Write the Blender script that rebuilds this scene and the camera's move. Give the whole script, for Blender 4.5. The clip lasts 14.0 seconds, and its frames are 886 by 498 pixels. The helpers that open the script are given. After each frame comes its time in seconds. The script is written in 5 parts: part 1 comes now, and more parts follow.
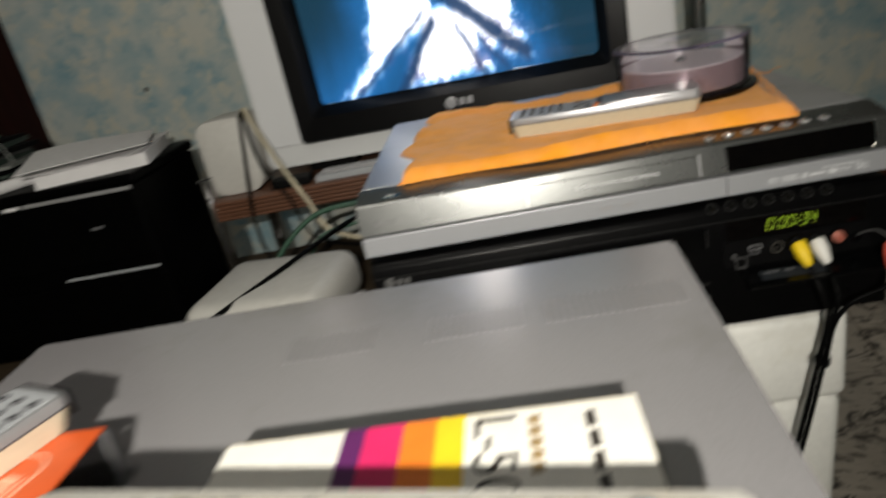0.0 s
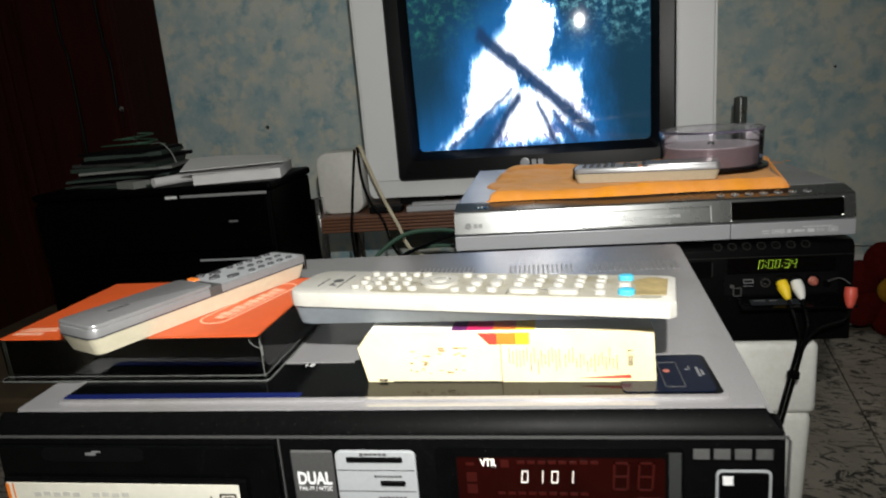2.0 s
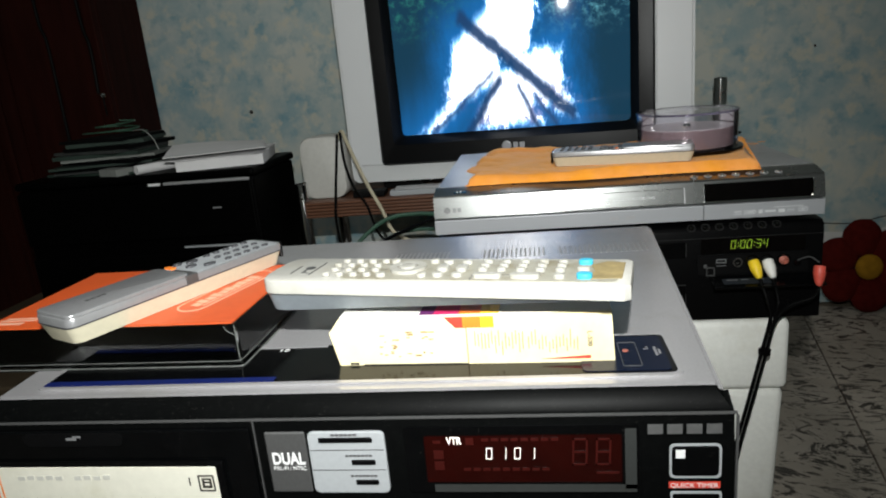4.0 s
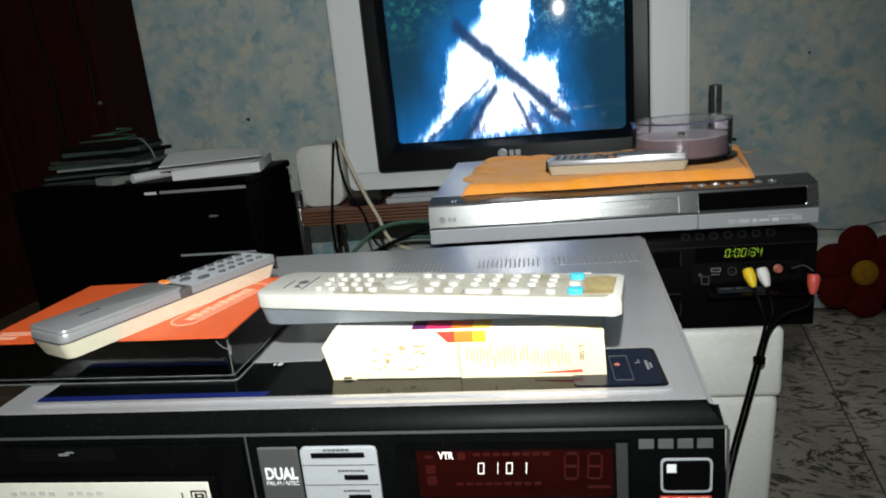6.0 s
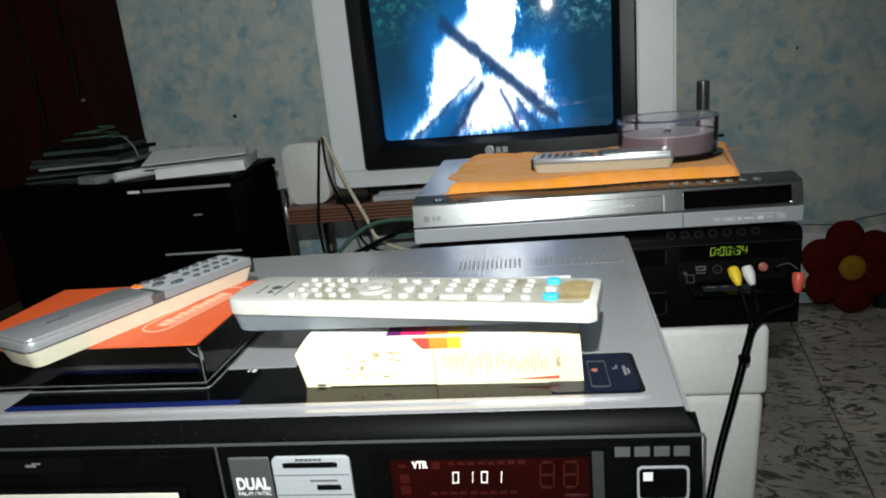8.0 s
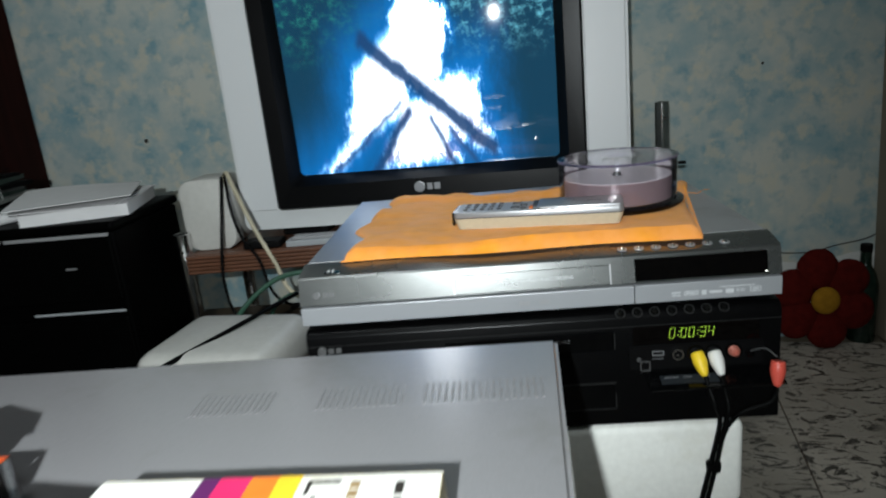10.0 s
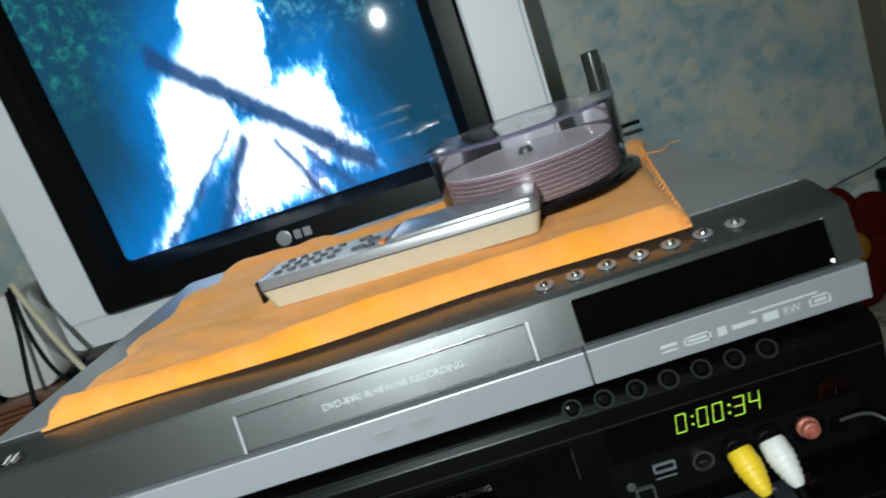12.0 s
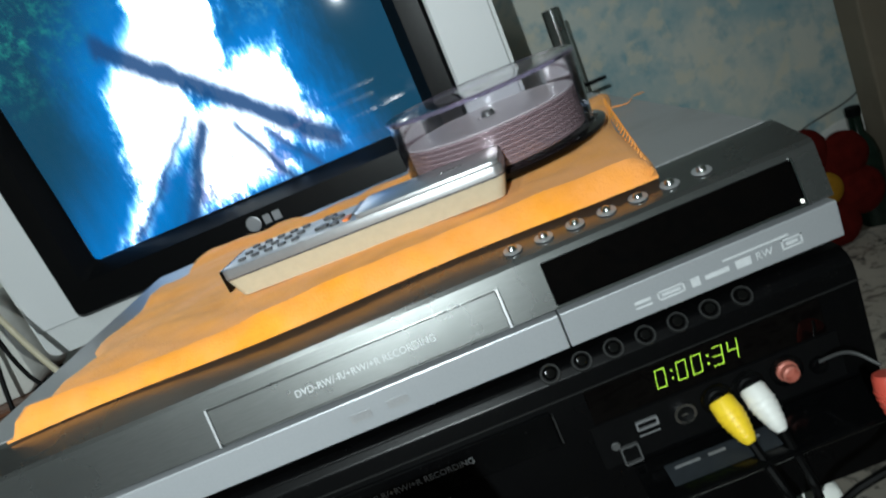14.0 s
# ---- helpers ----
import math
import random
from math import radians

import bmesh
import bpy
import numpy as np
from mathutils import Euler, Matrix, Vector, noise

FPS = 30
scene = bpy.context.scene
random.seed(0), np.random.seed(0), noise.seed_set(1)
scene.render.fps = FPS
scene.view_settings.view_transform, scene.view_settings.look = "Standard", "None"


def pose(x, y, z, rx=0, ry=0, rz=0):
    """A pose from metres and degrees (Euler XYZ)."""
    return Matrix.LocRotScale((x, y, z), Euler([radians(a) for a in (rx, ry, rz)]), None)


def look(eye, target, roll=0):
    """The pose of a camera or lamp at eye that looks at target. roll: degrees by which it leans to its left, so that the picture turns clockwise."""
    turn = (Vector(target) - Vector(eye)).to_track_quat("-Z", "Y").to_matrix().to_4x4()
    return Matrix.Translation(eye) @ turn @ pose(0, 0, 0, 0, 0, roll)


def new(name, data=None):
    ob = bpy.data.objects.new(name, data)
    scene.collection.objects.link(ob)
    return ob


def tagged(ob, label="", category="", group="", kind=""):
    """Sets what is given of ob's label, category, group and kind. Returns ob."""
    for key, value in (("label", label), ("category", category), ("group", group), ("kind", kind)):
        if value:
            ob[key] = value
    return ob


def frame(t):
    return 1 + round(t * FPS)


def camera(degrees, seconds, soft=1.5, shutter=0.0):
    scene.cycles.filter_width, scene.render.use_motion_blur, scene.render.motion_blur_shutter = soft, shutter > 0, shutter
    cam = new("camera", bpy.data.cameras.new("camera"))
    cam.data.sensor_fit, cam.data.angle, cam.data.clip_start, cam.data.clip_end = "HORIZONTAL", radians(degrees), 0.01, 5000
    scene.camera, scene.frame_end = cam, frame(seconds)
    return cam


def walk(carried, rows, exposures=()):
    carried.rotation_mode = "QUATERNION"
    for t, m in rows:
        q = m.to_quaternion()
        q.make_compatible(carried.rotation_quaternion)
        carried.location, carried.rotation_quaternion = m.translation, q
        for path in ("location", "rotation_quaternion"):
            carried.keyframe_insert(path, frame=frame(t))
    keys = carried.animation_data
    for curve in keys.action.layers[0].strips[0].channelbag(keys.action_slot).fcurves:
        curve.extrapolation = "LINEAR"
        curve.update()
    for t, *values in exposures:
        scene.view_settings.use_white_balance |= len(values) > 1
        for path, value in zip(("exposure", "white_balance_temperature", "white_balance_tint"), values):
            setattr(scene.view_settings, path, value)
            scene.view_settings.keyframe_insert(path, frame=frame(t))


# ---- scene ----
cam = camera(67.7, 14.0, soft=2.0, shutter=0.5)
PATH = [
    (0, (-0.305, -0.526, 0.658), (-0.515, 1.327, -0.066), -12.1),
    (0.5, (-0.347, -0.609, 0.67), (-0.786, 1.159, -0.155), -15.1),
    (1, (-0.357, -0.666, 0.669), (-0.595, 1.219, 0.045), -9.0),
    (1.5, (-0.346, -0.723, 0.652), (-0.606, 1.209, 0.207), -5.0),
    (2, (-0.326, -0.747, 0.643), (-0.637, 1.171, 0.171), -4.7),
    (2.5, (-0.312, -0.759, 0.644), (-0.615, 1.152, 0.136), -5.1),
    (3, (-0.311, -0.755, 0.644), (-0.603, 1.152, 0.115), -5.1),
    (5.5, (-0.309, -0.756, 0.654), (-0.592, 1.155, 0.134), -5.5),
    (6, (-0.307, -0.755, 0.653), (-0.588, 1.156, 0.138), -5.4),
    (6.5, (-0.306, -0.756, 0.652), (-0.571, 1.155, 0.125), -5.3),
    (7, (-0.304, -0.754, 0.652), (-0.57, 1.157, 0.127), -5.4),
    (9.5, (-0.264, -0.659, 0.672), (-0.473, 1.253, 0.125), -5.8),
    (10, (-0.242, -0.568, 0.677), (-0.415, 1.353, 0.148), -5.8),
    (10.5, (-0.219, -0.454, 0.665), (-0.378, 1.468, 0.135), -6.6),
    (11, (-0.197, -0.362, 0.649), (-0.359, 1.561, 0.123), -9.4),
    (11.5, (-0.185, -0.3, 0.618), (-0.334, 1.623, 0.091), -15.5),
    (12, (-0.153, -0.275, 0.603), (-0.277, 1.668, 0.144), -19.3),
    (12.5, (-0.139, -0.268, 0.598), (-0.224, 1.676, 0.135), -21.6),
    (13, (-0.143, -0.268, 0.597), (-0.25, 1.674, 0.132), -22.9),
    (13.5, (-0.147, -0.27, 0.592), (-0.249, 1.68, 0.156), -22.7),
    (14, (-0.146, -0.266, 0.597), (-0.25, 1.654, 0.045), -23.8),
]
EXPOSURES = [(0.0, 0.1, 6900, 8), (0.5, -0.75, 6700, 8), (1.0, -0.5, 6700, 8), (1.5, -0.22, 6600, 8), (2.5, 0.02, 6400, 6), (7.0, 0.02, 6050, 4), (9.5, 0.14, 5880, 2), (10.5, 0.36, 5780, 1), (11.5, 0.46, 5720, -2), (14.0, 0.46, 5700, -3)]
walk(cam, [(t, look(eye, target, roll)) for t, eye, target, roll in PATH], EXPOSURES)

# ---------- light ----------
world = bpy.data.worlds.new("room_world")
scene.world = world
world.use_nodes = True
world.node_tree.nodes["Background"].inputs[0].default_value = (0.55, 0.62, 0.7, 1)
world.node_tree.nodes["Background"].inputs[1].default_value = 0.004


def lamp(name, kind, energy, colour, m, **more):
    data = bpy.data.lights.new(name, kind)
    data.energy, data.color = energy, colour
    for key, value in more.items():
        if key == "radius":
            data.shadow_soft_size = value
        elif key == "size":
            data.shape, data.size = "DISK", value
        elif key == "cone":
            data.spot_size, data.spot_blend = radians(value), 1.0
    ob = new(name, data)
    ob.matrix_world = m
    return ob


# the small white light of the hand-held camera, and an unseen ceiling light added as fill
lamp("phone_light", "SPOT", 28.0, (1.0, 0.97, 0.93), look((-0.30, -0.765, 0.765), (-0.74, 0.9, 0.42)), radius=0.006, cone=114)
lamp("added_ceiling_light", "AREA", 4.5, (1.0, 0.97, 0.93), pose(-0.75, -0.75, 2.42), size=0.34)


# ---------- materials ----------
def lerp(a, b, f):
    return tuple(x + (y - x) * f for x, y in zip(a, b))


def nodes_of(name):
    m = bpy.data.materials.new(name)
    m.use_nodes = True
    t = m.node_tree
    return m, t, t.nodes["Principled BSDF"]


def noise_node(t, scale, detail=4.0, stretch=(1, 1, 1), rough=0.55, distortion=0.0):
    co = t.nodes.new("ShaderNodeTexCoord")
    mp = t.nodes.new("ShaderNodeMapping")
    mp.inputs["Scale"].default_value = stretch
    n = t.nodes.new("ShaderNodeTexNoise")
    n.inputs["Scale"].default_value, n.inputs["Detail"].default_value = scale, detail
    n.inputs["Roughness"].default_value, n.inputs["Distortion"].default_value = rough, distortion
    t.links.new(co.outputs["Object"], mp.inputs["Vector"])
    t.links.new(mp.outputs[0], n.inputs["Vector"])
    return n


def ramp(t, source, stops):
    r = t.nodes.new("ShaderNodeValToRGB")
    e = r.color_ramp.elements
    while len(e) < len(stops):
        e.new(0.5)
    for el, (p, c) in zip(e, stops):
        el.position, el.color = p, (*c, 1)
    t.links.new(source, r.inputs[0])
    return r.outputs[0]


def mixed(t, fac, a, b, mode="MIX"):
    m = t.nodes.new("ShaderNodeMix")
    m.data_type, m.blend_type = "RGBA", mode
    for socket, value in ((m.inputs[0], fac), (m.inputs[6], a), (m.inputs[7], b)):
        if isinstance(value, bpy.types.NodeSocket):
            t.links.new(value, socket)
        else:
            socket.default_value = value if isinstance(value, float) else (*value, 1)
    return m.outputs[2]


def mat(name, col, rough=0.5, metal=0.0, var=0.12, scale=40, stain=None, stain_at=(0.55, 0.75), stain_scale=9, bump=0.15, bump_scale=500, stretch=(1, 1, 1), coat=0.0, dust=0.0, spec=0.5):
    """A surface with grain, a coarser stain and fine relief."""
    m, t, p = nodes_of(name)
    grain = noise_node(t, scale, 5, stretch)
    c = ramp(t, grain.outputs[0], [(0.3, tuple(v * (1 - var) for v in col)), (0.7, tuple(min(1, v * (1 + var)) for v in col))])
    blot = noise_node(t, stain_scale, 6, (1, 1, 1), 0.65)
    if stain:
        f = ramp(t, blot.outputs[0], [(stain_at[0], (0, 0, 0)), (stain_at[1], (1, 1, 1))])
        c = mixed(t, f, c, stain)
    if dust:
        speck = noise_node(t, 900, 2)
        f = ramp(t, speck.outputs[0], [(0.66, (0, 0, 0)), (0.74, (dust, dust, dust))])
        c = mixed(t, f, c, (0.5, 0.48, 0.45))
    t.links.new(c, p.inputs["Base Color"])
    r = t.nodes.new("ShaderNodeMapRange")
    r.inputs[3].default_value, r.inputs[4].default_value = max(0.02, rough * 0.8), min(1, rough * 1.25)
    t.links.new(blot.outputs[0], r.inputs[0])
    t.links.new(r.outputs[0], p.inputs["Roughness"])
    p.inputs["Metallic"].default_value, p.inputs["Coat Weight"].default_value, p.inputs["Specular IOR Level"].default_value = metal, coat, spec
    if bump:
        fine = noise_node(t, bump_scale, 3, stretch)
        b = t.nodes.new("ShaderNodeBump")
        b.inputs["Strength"].default_value, b.inputs["Distance"].default_value = bump, 0.0006
        t.links.new(fine.outputs[0], b.inputs["Height"])
        t.links.new(b.outputs[0], p.inputs["Normal"])
    return m


def glowing(name, col, strength):
    m, t, p = nodes_of(name)
    p.inputs["Base Color"].default_value = (*[v * 0.3 for v in col], 1)
    p.inputs["Emission Color"].default_value, p.inputs["Emission Strength"].default_value = (*col, 1), strength
    return m


def clear(name, tint, rough, ior):
    m, t, p = nodes_of(name)
    p.inputs["Base Color"].default_value = (*tint, 1)
    p.inputs["Roughness"].default_value, p.inputs["IOR"].default_value, p.inputs["Transmission Weight"].default_value = rough, ior, 1.0
    return m


def thin_clear(name, tint, rough):
    """Thin clear plastic: light passes straight through, and the surface shines."""
    m, t, p = nodes_of(name)
    through_it, shine, both, fres = t.nodes.new("ShaderNodeBsdfTransparent"), t.nodes.new("ShaderNodeBsdfGlossy"), t.nodes.new("ShaderNodeMixShader"), t.nodes.new("ShaderNodeFresnel")
    through_it.inputs["Color"].default_value = (*tint, 1)
    shine.inputs["Color"].default_value, shine.inputs["Roughness"].default_value = (1, 1, 1, 1), rough
    fres.inputs["IOR"].default_value = 1.45
    t.links.new(fres.outputs[0], both.inputs[0])
    t.links.new(through_it.outputs[0], both.inputs[1])
    t.links.new(shine.outputs[0], both.inputs[2])
    t.links.new(both.outputs[0], t.nodes["Material Output"].inputs["Surface"])
    t.nodes.remove(p)
    return m


SILVER = mat("silver_paint", (0.46, 0.46, 0.47), 0.36, 0.5, 0.05, 900, bump=0.06, stain=(0.40, 0.40, 0.40), stain_scale=14)
VCR_TOP = mat("silver_lacquered_steel", (0.42, 0.41, 0.42), 0.21, 0.45, 0.05, 700, bump=0.05, bump_scale=1500, stain=(0.35, 0.34, 0.33), stain_scale=11, dust=0.08)
LOWER_STRIP = mat("pale_silver_plastic", (0.42, 0.43, 0.45), 0.38, 0.35, 0.03, 900, bump=0.05)
VENT = mat("vent_shadow_grey", (0.27, 0.265, 0.27), 0.5, 0.3, 0.05, 700, bump=0)
BRUSHED = mat("brushed_dark_steel", (0.22, 0.225, 0.22), 0.27, 0.9, 0.10, 60, stretch=(2, 60, 60), bump=0.03, bump_scale=60)
CHROME = mat("chrome", (0.78, 0.78, 0.78), 0.13, 1.0, 0.06, 60, bump=0.03)
TV_SILVER = mat("matt_silver_tv_plastic", (0.62, 0.63, 0.63), 0.45, 0.0, 0.03, 700, bump=0.08, bump_scale=1500)
BLACK = mat("black_plastic", (0.0016, 0.0016, 0.0018), 0.28, 0, 0.2, 300, bump=0.06, bump_scale=1200, dust=0.03, spec=0.16)
BLACK_GLOSS = mat("black_gloss_plastic", (0.0015, 0.0016, 0.0018), 0.13, 0, 0.2, 50, bump=0.015, dust=0.02, spec=0.24)
BLACK_SATIN = mat("satin_black_front", (0.0017, 0.0019, 0.0019), 0.42, 0, 0.2, 300, bump=0.08, bump_scale=900, dust=0.03, spec=0.05)
BLACK_MATT = mat("matt_black_plastic", (0.0022, 0.0022, 0.0024), 0.55, 0, 0.2, 300, bump=0.2, spec=0.1)
SCREEN_FRAME = mat("charcoal_tv_plastic", (0.0035, 0.0035, 0.0038), 0.3, 0, 0.15, 400, bump=0.1, bump_scale=1500, spec=0.12)
GREY_PLATE = mat("grey_metal_plate", (0.10, 0.10, 0.10), 0.4, 0.4, 0.08, 500, bump=0.06)
PALE_GREY = mat("pale_grey_plastic", (0.35, 0.365, 0.38), 0.42, 0, 0.04, 400, bump=0.08)
WHITE_INK = mat("white_print", (0.75, 0.75, 0.75), 0.5, 0, 0.03, 300, bump=0)
GREY_INK = mat("grey_print", (0.30, 0.30, 0.31), 0.4, 0.5, 0.05, 300, bump=0)
WORDMARK_GREY = mat("dull_grey_wordmark", (0.13, 0.13, 0.13), 0.4, 0.4, 0.1, 300, bump=0)
PALE_PRINT = mat("pale_print", (0.60, 0.61, 0.62), 0.5, 0, 0.05, 300, bump=0)
DARK_INK = mat("dark_print", (0.03, 0.025, 0.02), 0.6, 0, 0.1, 300, bump=0)
FADED_INK = mat("faded_brown_print", (0.30, 0.21, 0.10), 0.6, 0, 0.2, 300, bump=0)
FAINT_PENCIL = mat("faint_pencil_writing", (0.54, 0.53, 0.48), 0.7, 0, 0.1, 200, bump=0)
CREAM_CARD = mat("aged_cream_card", (0.78, 0.68, 0.42), 0.6, 0, 0.05, 120, stain=(0.72, 0.58, 0.30), stain_scale=22, stain_at=(0.5, 0.8), bump=0.15)
WHITE_CARD = mat("white_card", (0.80, 0.78, 0.72), 0.5, 0, 0.03, 120, stain=(0.74, 0.70, 0.58), stain_scale=16, bump=0.1)
LABEL_PAPER = mat("tape_label_paper", (0.72, 0.70, 0.60), 0.6, 0, 0.04, 150, stain=(0.62, 0.60, 0.48), stain_scale=25, bump=0.1)
PURPLE = mat("purple_print", (0.10, 0.015, 0.10), 0.5, bump=0)
MAGENTA = mat("magenta_print", (0.62, 0.02, 0.12), 0.5, bump=0)
RED_INK = mat("red_print", (0.55, 0.05, 0.03), 0.5, bump=0)
ORANGE_INK = mat("orange_print", (0.80, 0.20, 0.02), 0.5, bump=0)
YELLOW_INK = mat("yellow_print", (0.85, 0.55, 0.02), 0.5, bump=0)
ORANGE_CARD = mat("orange_card_sleeve", (0.62, 0.095, 0.02), 0.42, 0, 0.05, 90, stain=(0.52, 0.08, 0.025), stain_scale=18, bump=0.12)
PEACH_INK = mat("pale_peach_print", (0.80, 0.42, 0.28), 0.5, bump=0)
REMOTE_WHITE = mat("worn_white_remote_plastic", (0.44, 0.43, 0.395), 0.4, 0, 0.05, 250, stain=(0.42, 0.39, 0.33), stain_scale=40, stain_at=(0.5, 0.75), bump=0.1)
REMOTE_FACE = mat("dirty_remote_face", (0.29, 0.275, 0.225), 0.45, 0, 0.08, 180, stain=(0.16, 0.135, 0.075), stain_scale=55, stain_at=(0.48, 0.70), bump=0.15)
REMOTE_BELLY = mat("grey_blue_remote_shell", (0.28, 0.31, 0.34), 0.4, 0, 0.06, 250, bump=0.1)
BENCH_WOOD = mat("dark_bench_wood", (0.05, 0.036, 0.022), 0.6, 0, 0.2, 20, bump=0.1, spec=0.15)
BOTTLE = mat("dark_green_glass", (0.006, 0.016, 0.010), 0.2, 0, 0.2, 30, bump=0.02)
WORN_SPOT = mat("worn_brown_patch", (0.26, 0.20, 0.09), 0.6, 0, 0.3, 140, bump=0.3)
BUTTON_WHITE = mat("white_rubber_button", (0.36, 0.35, 0.315), 0.4, 0, 0.05, 300, stain=(0.26, 0.235, 0.18), stain_scale=80, bump=0.05)
BUTTON_BLUE = mat("blue_rubber_button", (0.05, 0.36, 0.52), 0.4, bump=0.05)
BUTTON_DARK = mat("dark_rubber_button", (0.05, 0.05, 0.055), 0.5, bump=0.1)
REMOTE_CREAM = mat("cream_remote_shell", (0.55, 0.51, 0.38), 0.45, 0, 0.05, 200, bump=0.1)
REMOTE_SILVER = mat("silver_remote_face", (0.42, 0.42, 0.43), 0.3, 0.6, 0.05, 300, bump=0.05)
STYRO = mat("white_styrofoam", (0.86, 0.86, 0.81), 0.75, 0, 0.04, 160, stain=(0.74, 0.72, 0.63), stain_scale=7, bump=0.5, bump_scale=260)
WHITE_PLASTIC = mat("off_white_plastic", (0.52, 0.51, 0.475), 0.45, 0, 0.05, 120, stain=(0.42, 0.40, 0.35), stain_scale=12, bump=0.1)
# the peach blotches put the television's light into the cloth's colour
CLOTH = mat("orange_flannel", (0.95, 0.345, 0.03), 0.95, 0, 0.12, 60, stain=(0.95, 0.39, 0.11), stain_scale=13, stain_at=(0.42, 0.66), bump=0.9, bump_scale=900, spec=0.1)
WOOD = mat("brown_reeded_wood", (0.12, 0.052, 0.028), 0.4, 0, 0.3, 30, stretch=(1, 14, 14), bump=0.2, bump_scale=90)
RED_WOOD = mat("dark_red_lacquered_wood", (0.019, 0.0040, 0.0026), 0.6, 0, 0.35, 6, stretch=(9, 9, 0.7), bump=0.1, spec=0.06)
CABINET_BLACK = mat("smoked_black_cabinet", (0.0009, 0.0009, 0.0009), 0.45, 0, 0.2, 60, bump=0.03, spec=0.03)
FRAME_GREY = mat("dull_frame_grey", (0.026, 0.028, 0.027), 0.5, 0, 0.1, 300, bump=0.05)
PAPER = mat("white_paper", (0.72, 0.71, 0.71), 0.8, 0, 0.03, 60, bump=0.1)
GREY_PAPER = mat("grey_paper", (0.20, 0.21, 0.195), 0.8, 0, 0.1, 60, bump=0.1)
DULL_COVER = mat("dull_grey_cover", (0.035, 0.038, 0.036), 0.6, 0, 0.2, 60, bump=0.1)
GREEN_PAPER = mat("dull_green_cover", (0.020, 0.036, 0.027), 0.6, 0, 0.15, 60, bump=0.1)
FELT_RED = mat("red_felt", (0.075, 0.006, 0.004), 0.95, 0, 0.25, 70, bump=0.9, bump_scale=600, spec=0.08)
FELT_YELLOW = mat("yellow_felt", (0.30, 0.15, 0.012), 0.95, 0, 0.15, 70, bump=0.8, bump_scale=600, spec=0.08)
CABLE_BLACK = mat("black_cable", (0.0018, 0.0018, 0.0018), 0.5, bump=0.05, spec=0.06)
CABLE_BEIGE = mat("beige_cable", (0.45, 0.40, 0.28), 0.5, bump=0.05)
CABLE_GREEN = mat("dark_green_cable", (0.03, 0.08, 0.05), 0.45, bump=0.05)
PLUG_YELLOW = mat("yellow_plug", (0.85, 0.60, 0.02), 0.4, bump=0.1)
PLUG_WHITE = mat("white_plug", (0.75, 0.74, 0.70), 0.4, bump=0.1)
PLUG_RED = mat("red_plug", (0.62, 0.09, 0.06), 0.4, bump=0.1)
COPPER = mat("coppery_socket", (0.42, 0.14, 0.10), 0.45, 0.2, bump=0.05)
BLUE_DARK = mat("navy_plastic", (0.004, 0.0065, 0.018), 0.25, 0, 0.1, 200, bump=0.03, spec=0.35)
FLAP_LABEL = mat("dusty_dark_label", (0.016, 0.019, 0.023), 0.5, 0, 0.2, 200, bump=0.05, spec=0.3)
BLUE_LINE = mat("blue_strip", (0.006, 0.012, 0.085), 0.3, bump=0.03)
DISC = mat("stacked_disc_edges", (0.52, 0.40, 0.42), 0.22, 0.3, 0.12, 300, bump=0.03)
DISC_TOP = mat("pale_disc_label", (0.56, 0.50, 0.51), 0.3, 0, 0.04, 80, bump=0.03)
CEIL_PAINT = mat("white_ceiling_paint", (0.72, 0.72, 0.69), 0.9, 0, 0.03, 20, bump=0.2, bump_scale=80)
BEIGE_PAINT = mat("beige_painted_pillar", (0.22, 0.185, 0.135), 0.7, 0, 0.06, 12, stain=(0.17, 0.14, 0.10), stain_scale=4, bump=0.2, bump_scale=120)
RED_GLASS = mat("dark_red_display_window", (0.012, 0.0009, 0.0006), 0.09, 0, 0.25, 60, bump=0.02)
RED_GHOST = mat("unlit_red_segment", (0.036, 0.004, 0.003), 0.3, bump=0)
BLACK_GLASS = mat("black_display_window", (0.0015, 0.0012, 0.0012), 0.03, 0, 0.2, 60, bump=0, spec=0.25)
LED_WHITE = glowing("lit_white_segments", (1.0, 0.93, 0.82), 1.6)
LED_GREEN = glowing("lit_green_segments", (0.60, 0.90, 0.06), 0.85)
LAMP_GLOW = glowing("lamp_diffuser", (1.0, 0.96, 0.9), 2.5)
CLEAR = thin_clear("clear_polystyrene", (0.97, 0.96, 0.985), 0.10)
CLEAR_RIM = clear("violet_tinted_clear_rim", (0.16, 0.13, 0.24), 0.05, 1.45)
CLOTH.node_tree.nodes["Principled BSDF"].inputs["Sheen Weight"].default_value = 0.3
CLOTH.node_tree.nodes["Principled BSDF"].inputs["Sheen Tint"].default_value = (1.0, 0.75, 0.5, 1)
DUSTY_RING = mat("dusty_black_ring", (0.007, 0.007, 0.0065), 0.6, 0, 0.4, 500, bump=0.1)
BUTTON_SHINE = mat("shiny_black_button", (0.002, 0.002, 0.002), 0.12, 0, 0.2, 300, bump=0, spec=1.0)
SCUFF_GLINT_EDGE = mat("scuffed_glinting_clear_edge", (0.11, 0.115, 0.11), 0.25, 0, 0.3, 120, bump=0.1)
# darker disc copy: the shade between stacked edges is in its colour
DISC_DARK = mat("disc_with_gap_shade", (0.26, 0.18, 0.19), 0.3, 0.2, 0.1, 300, bump=0)
CLEAR_CASE = thin_clear("clear_case_plastic", (0.96, 0.97, 0.965), 0.06)


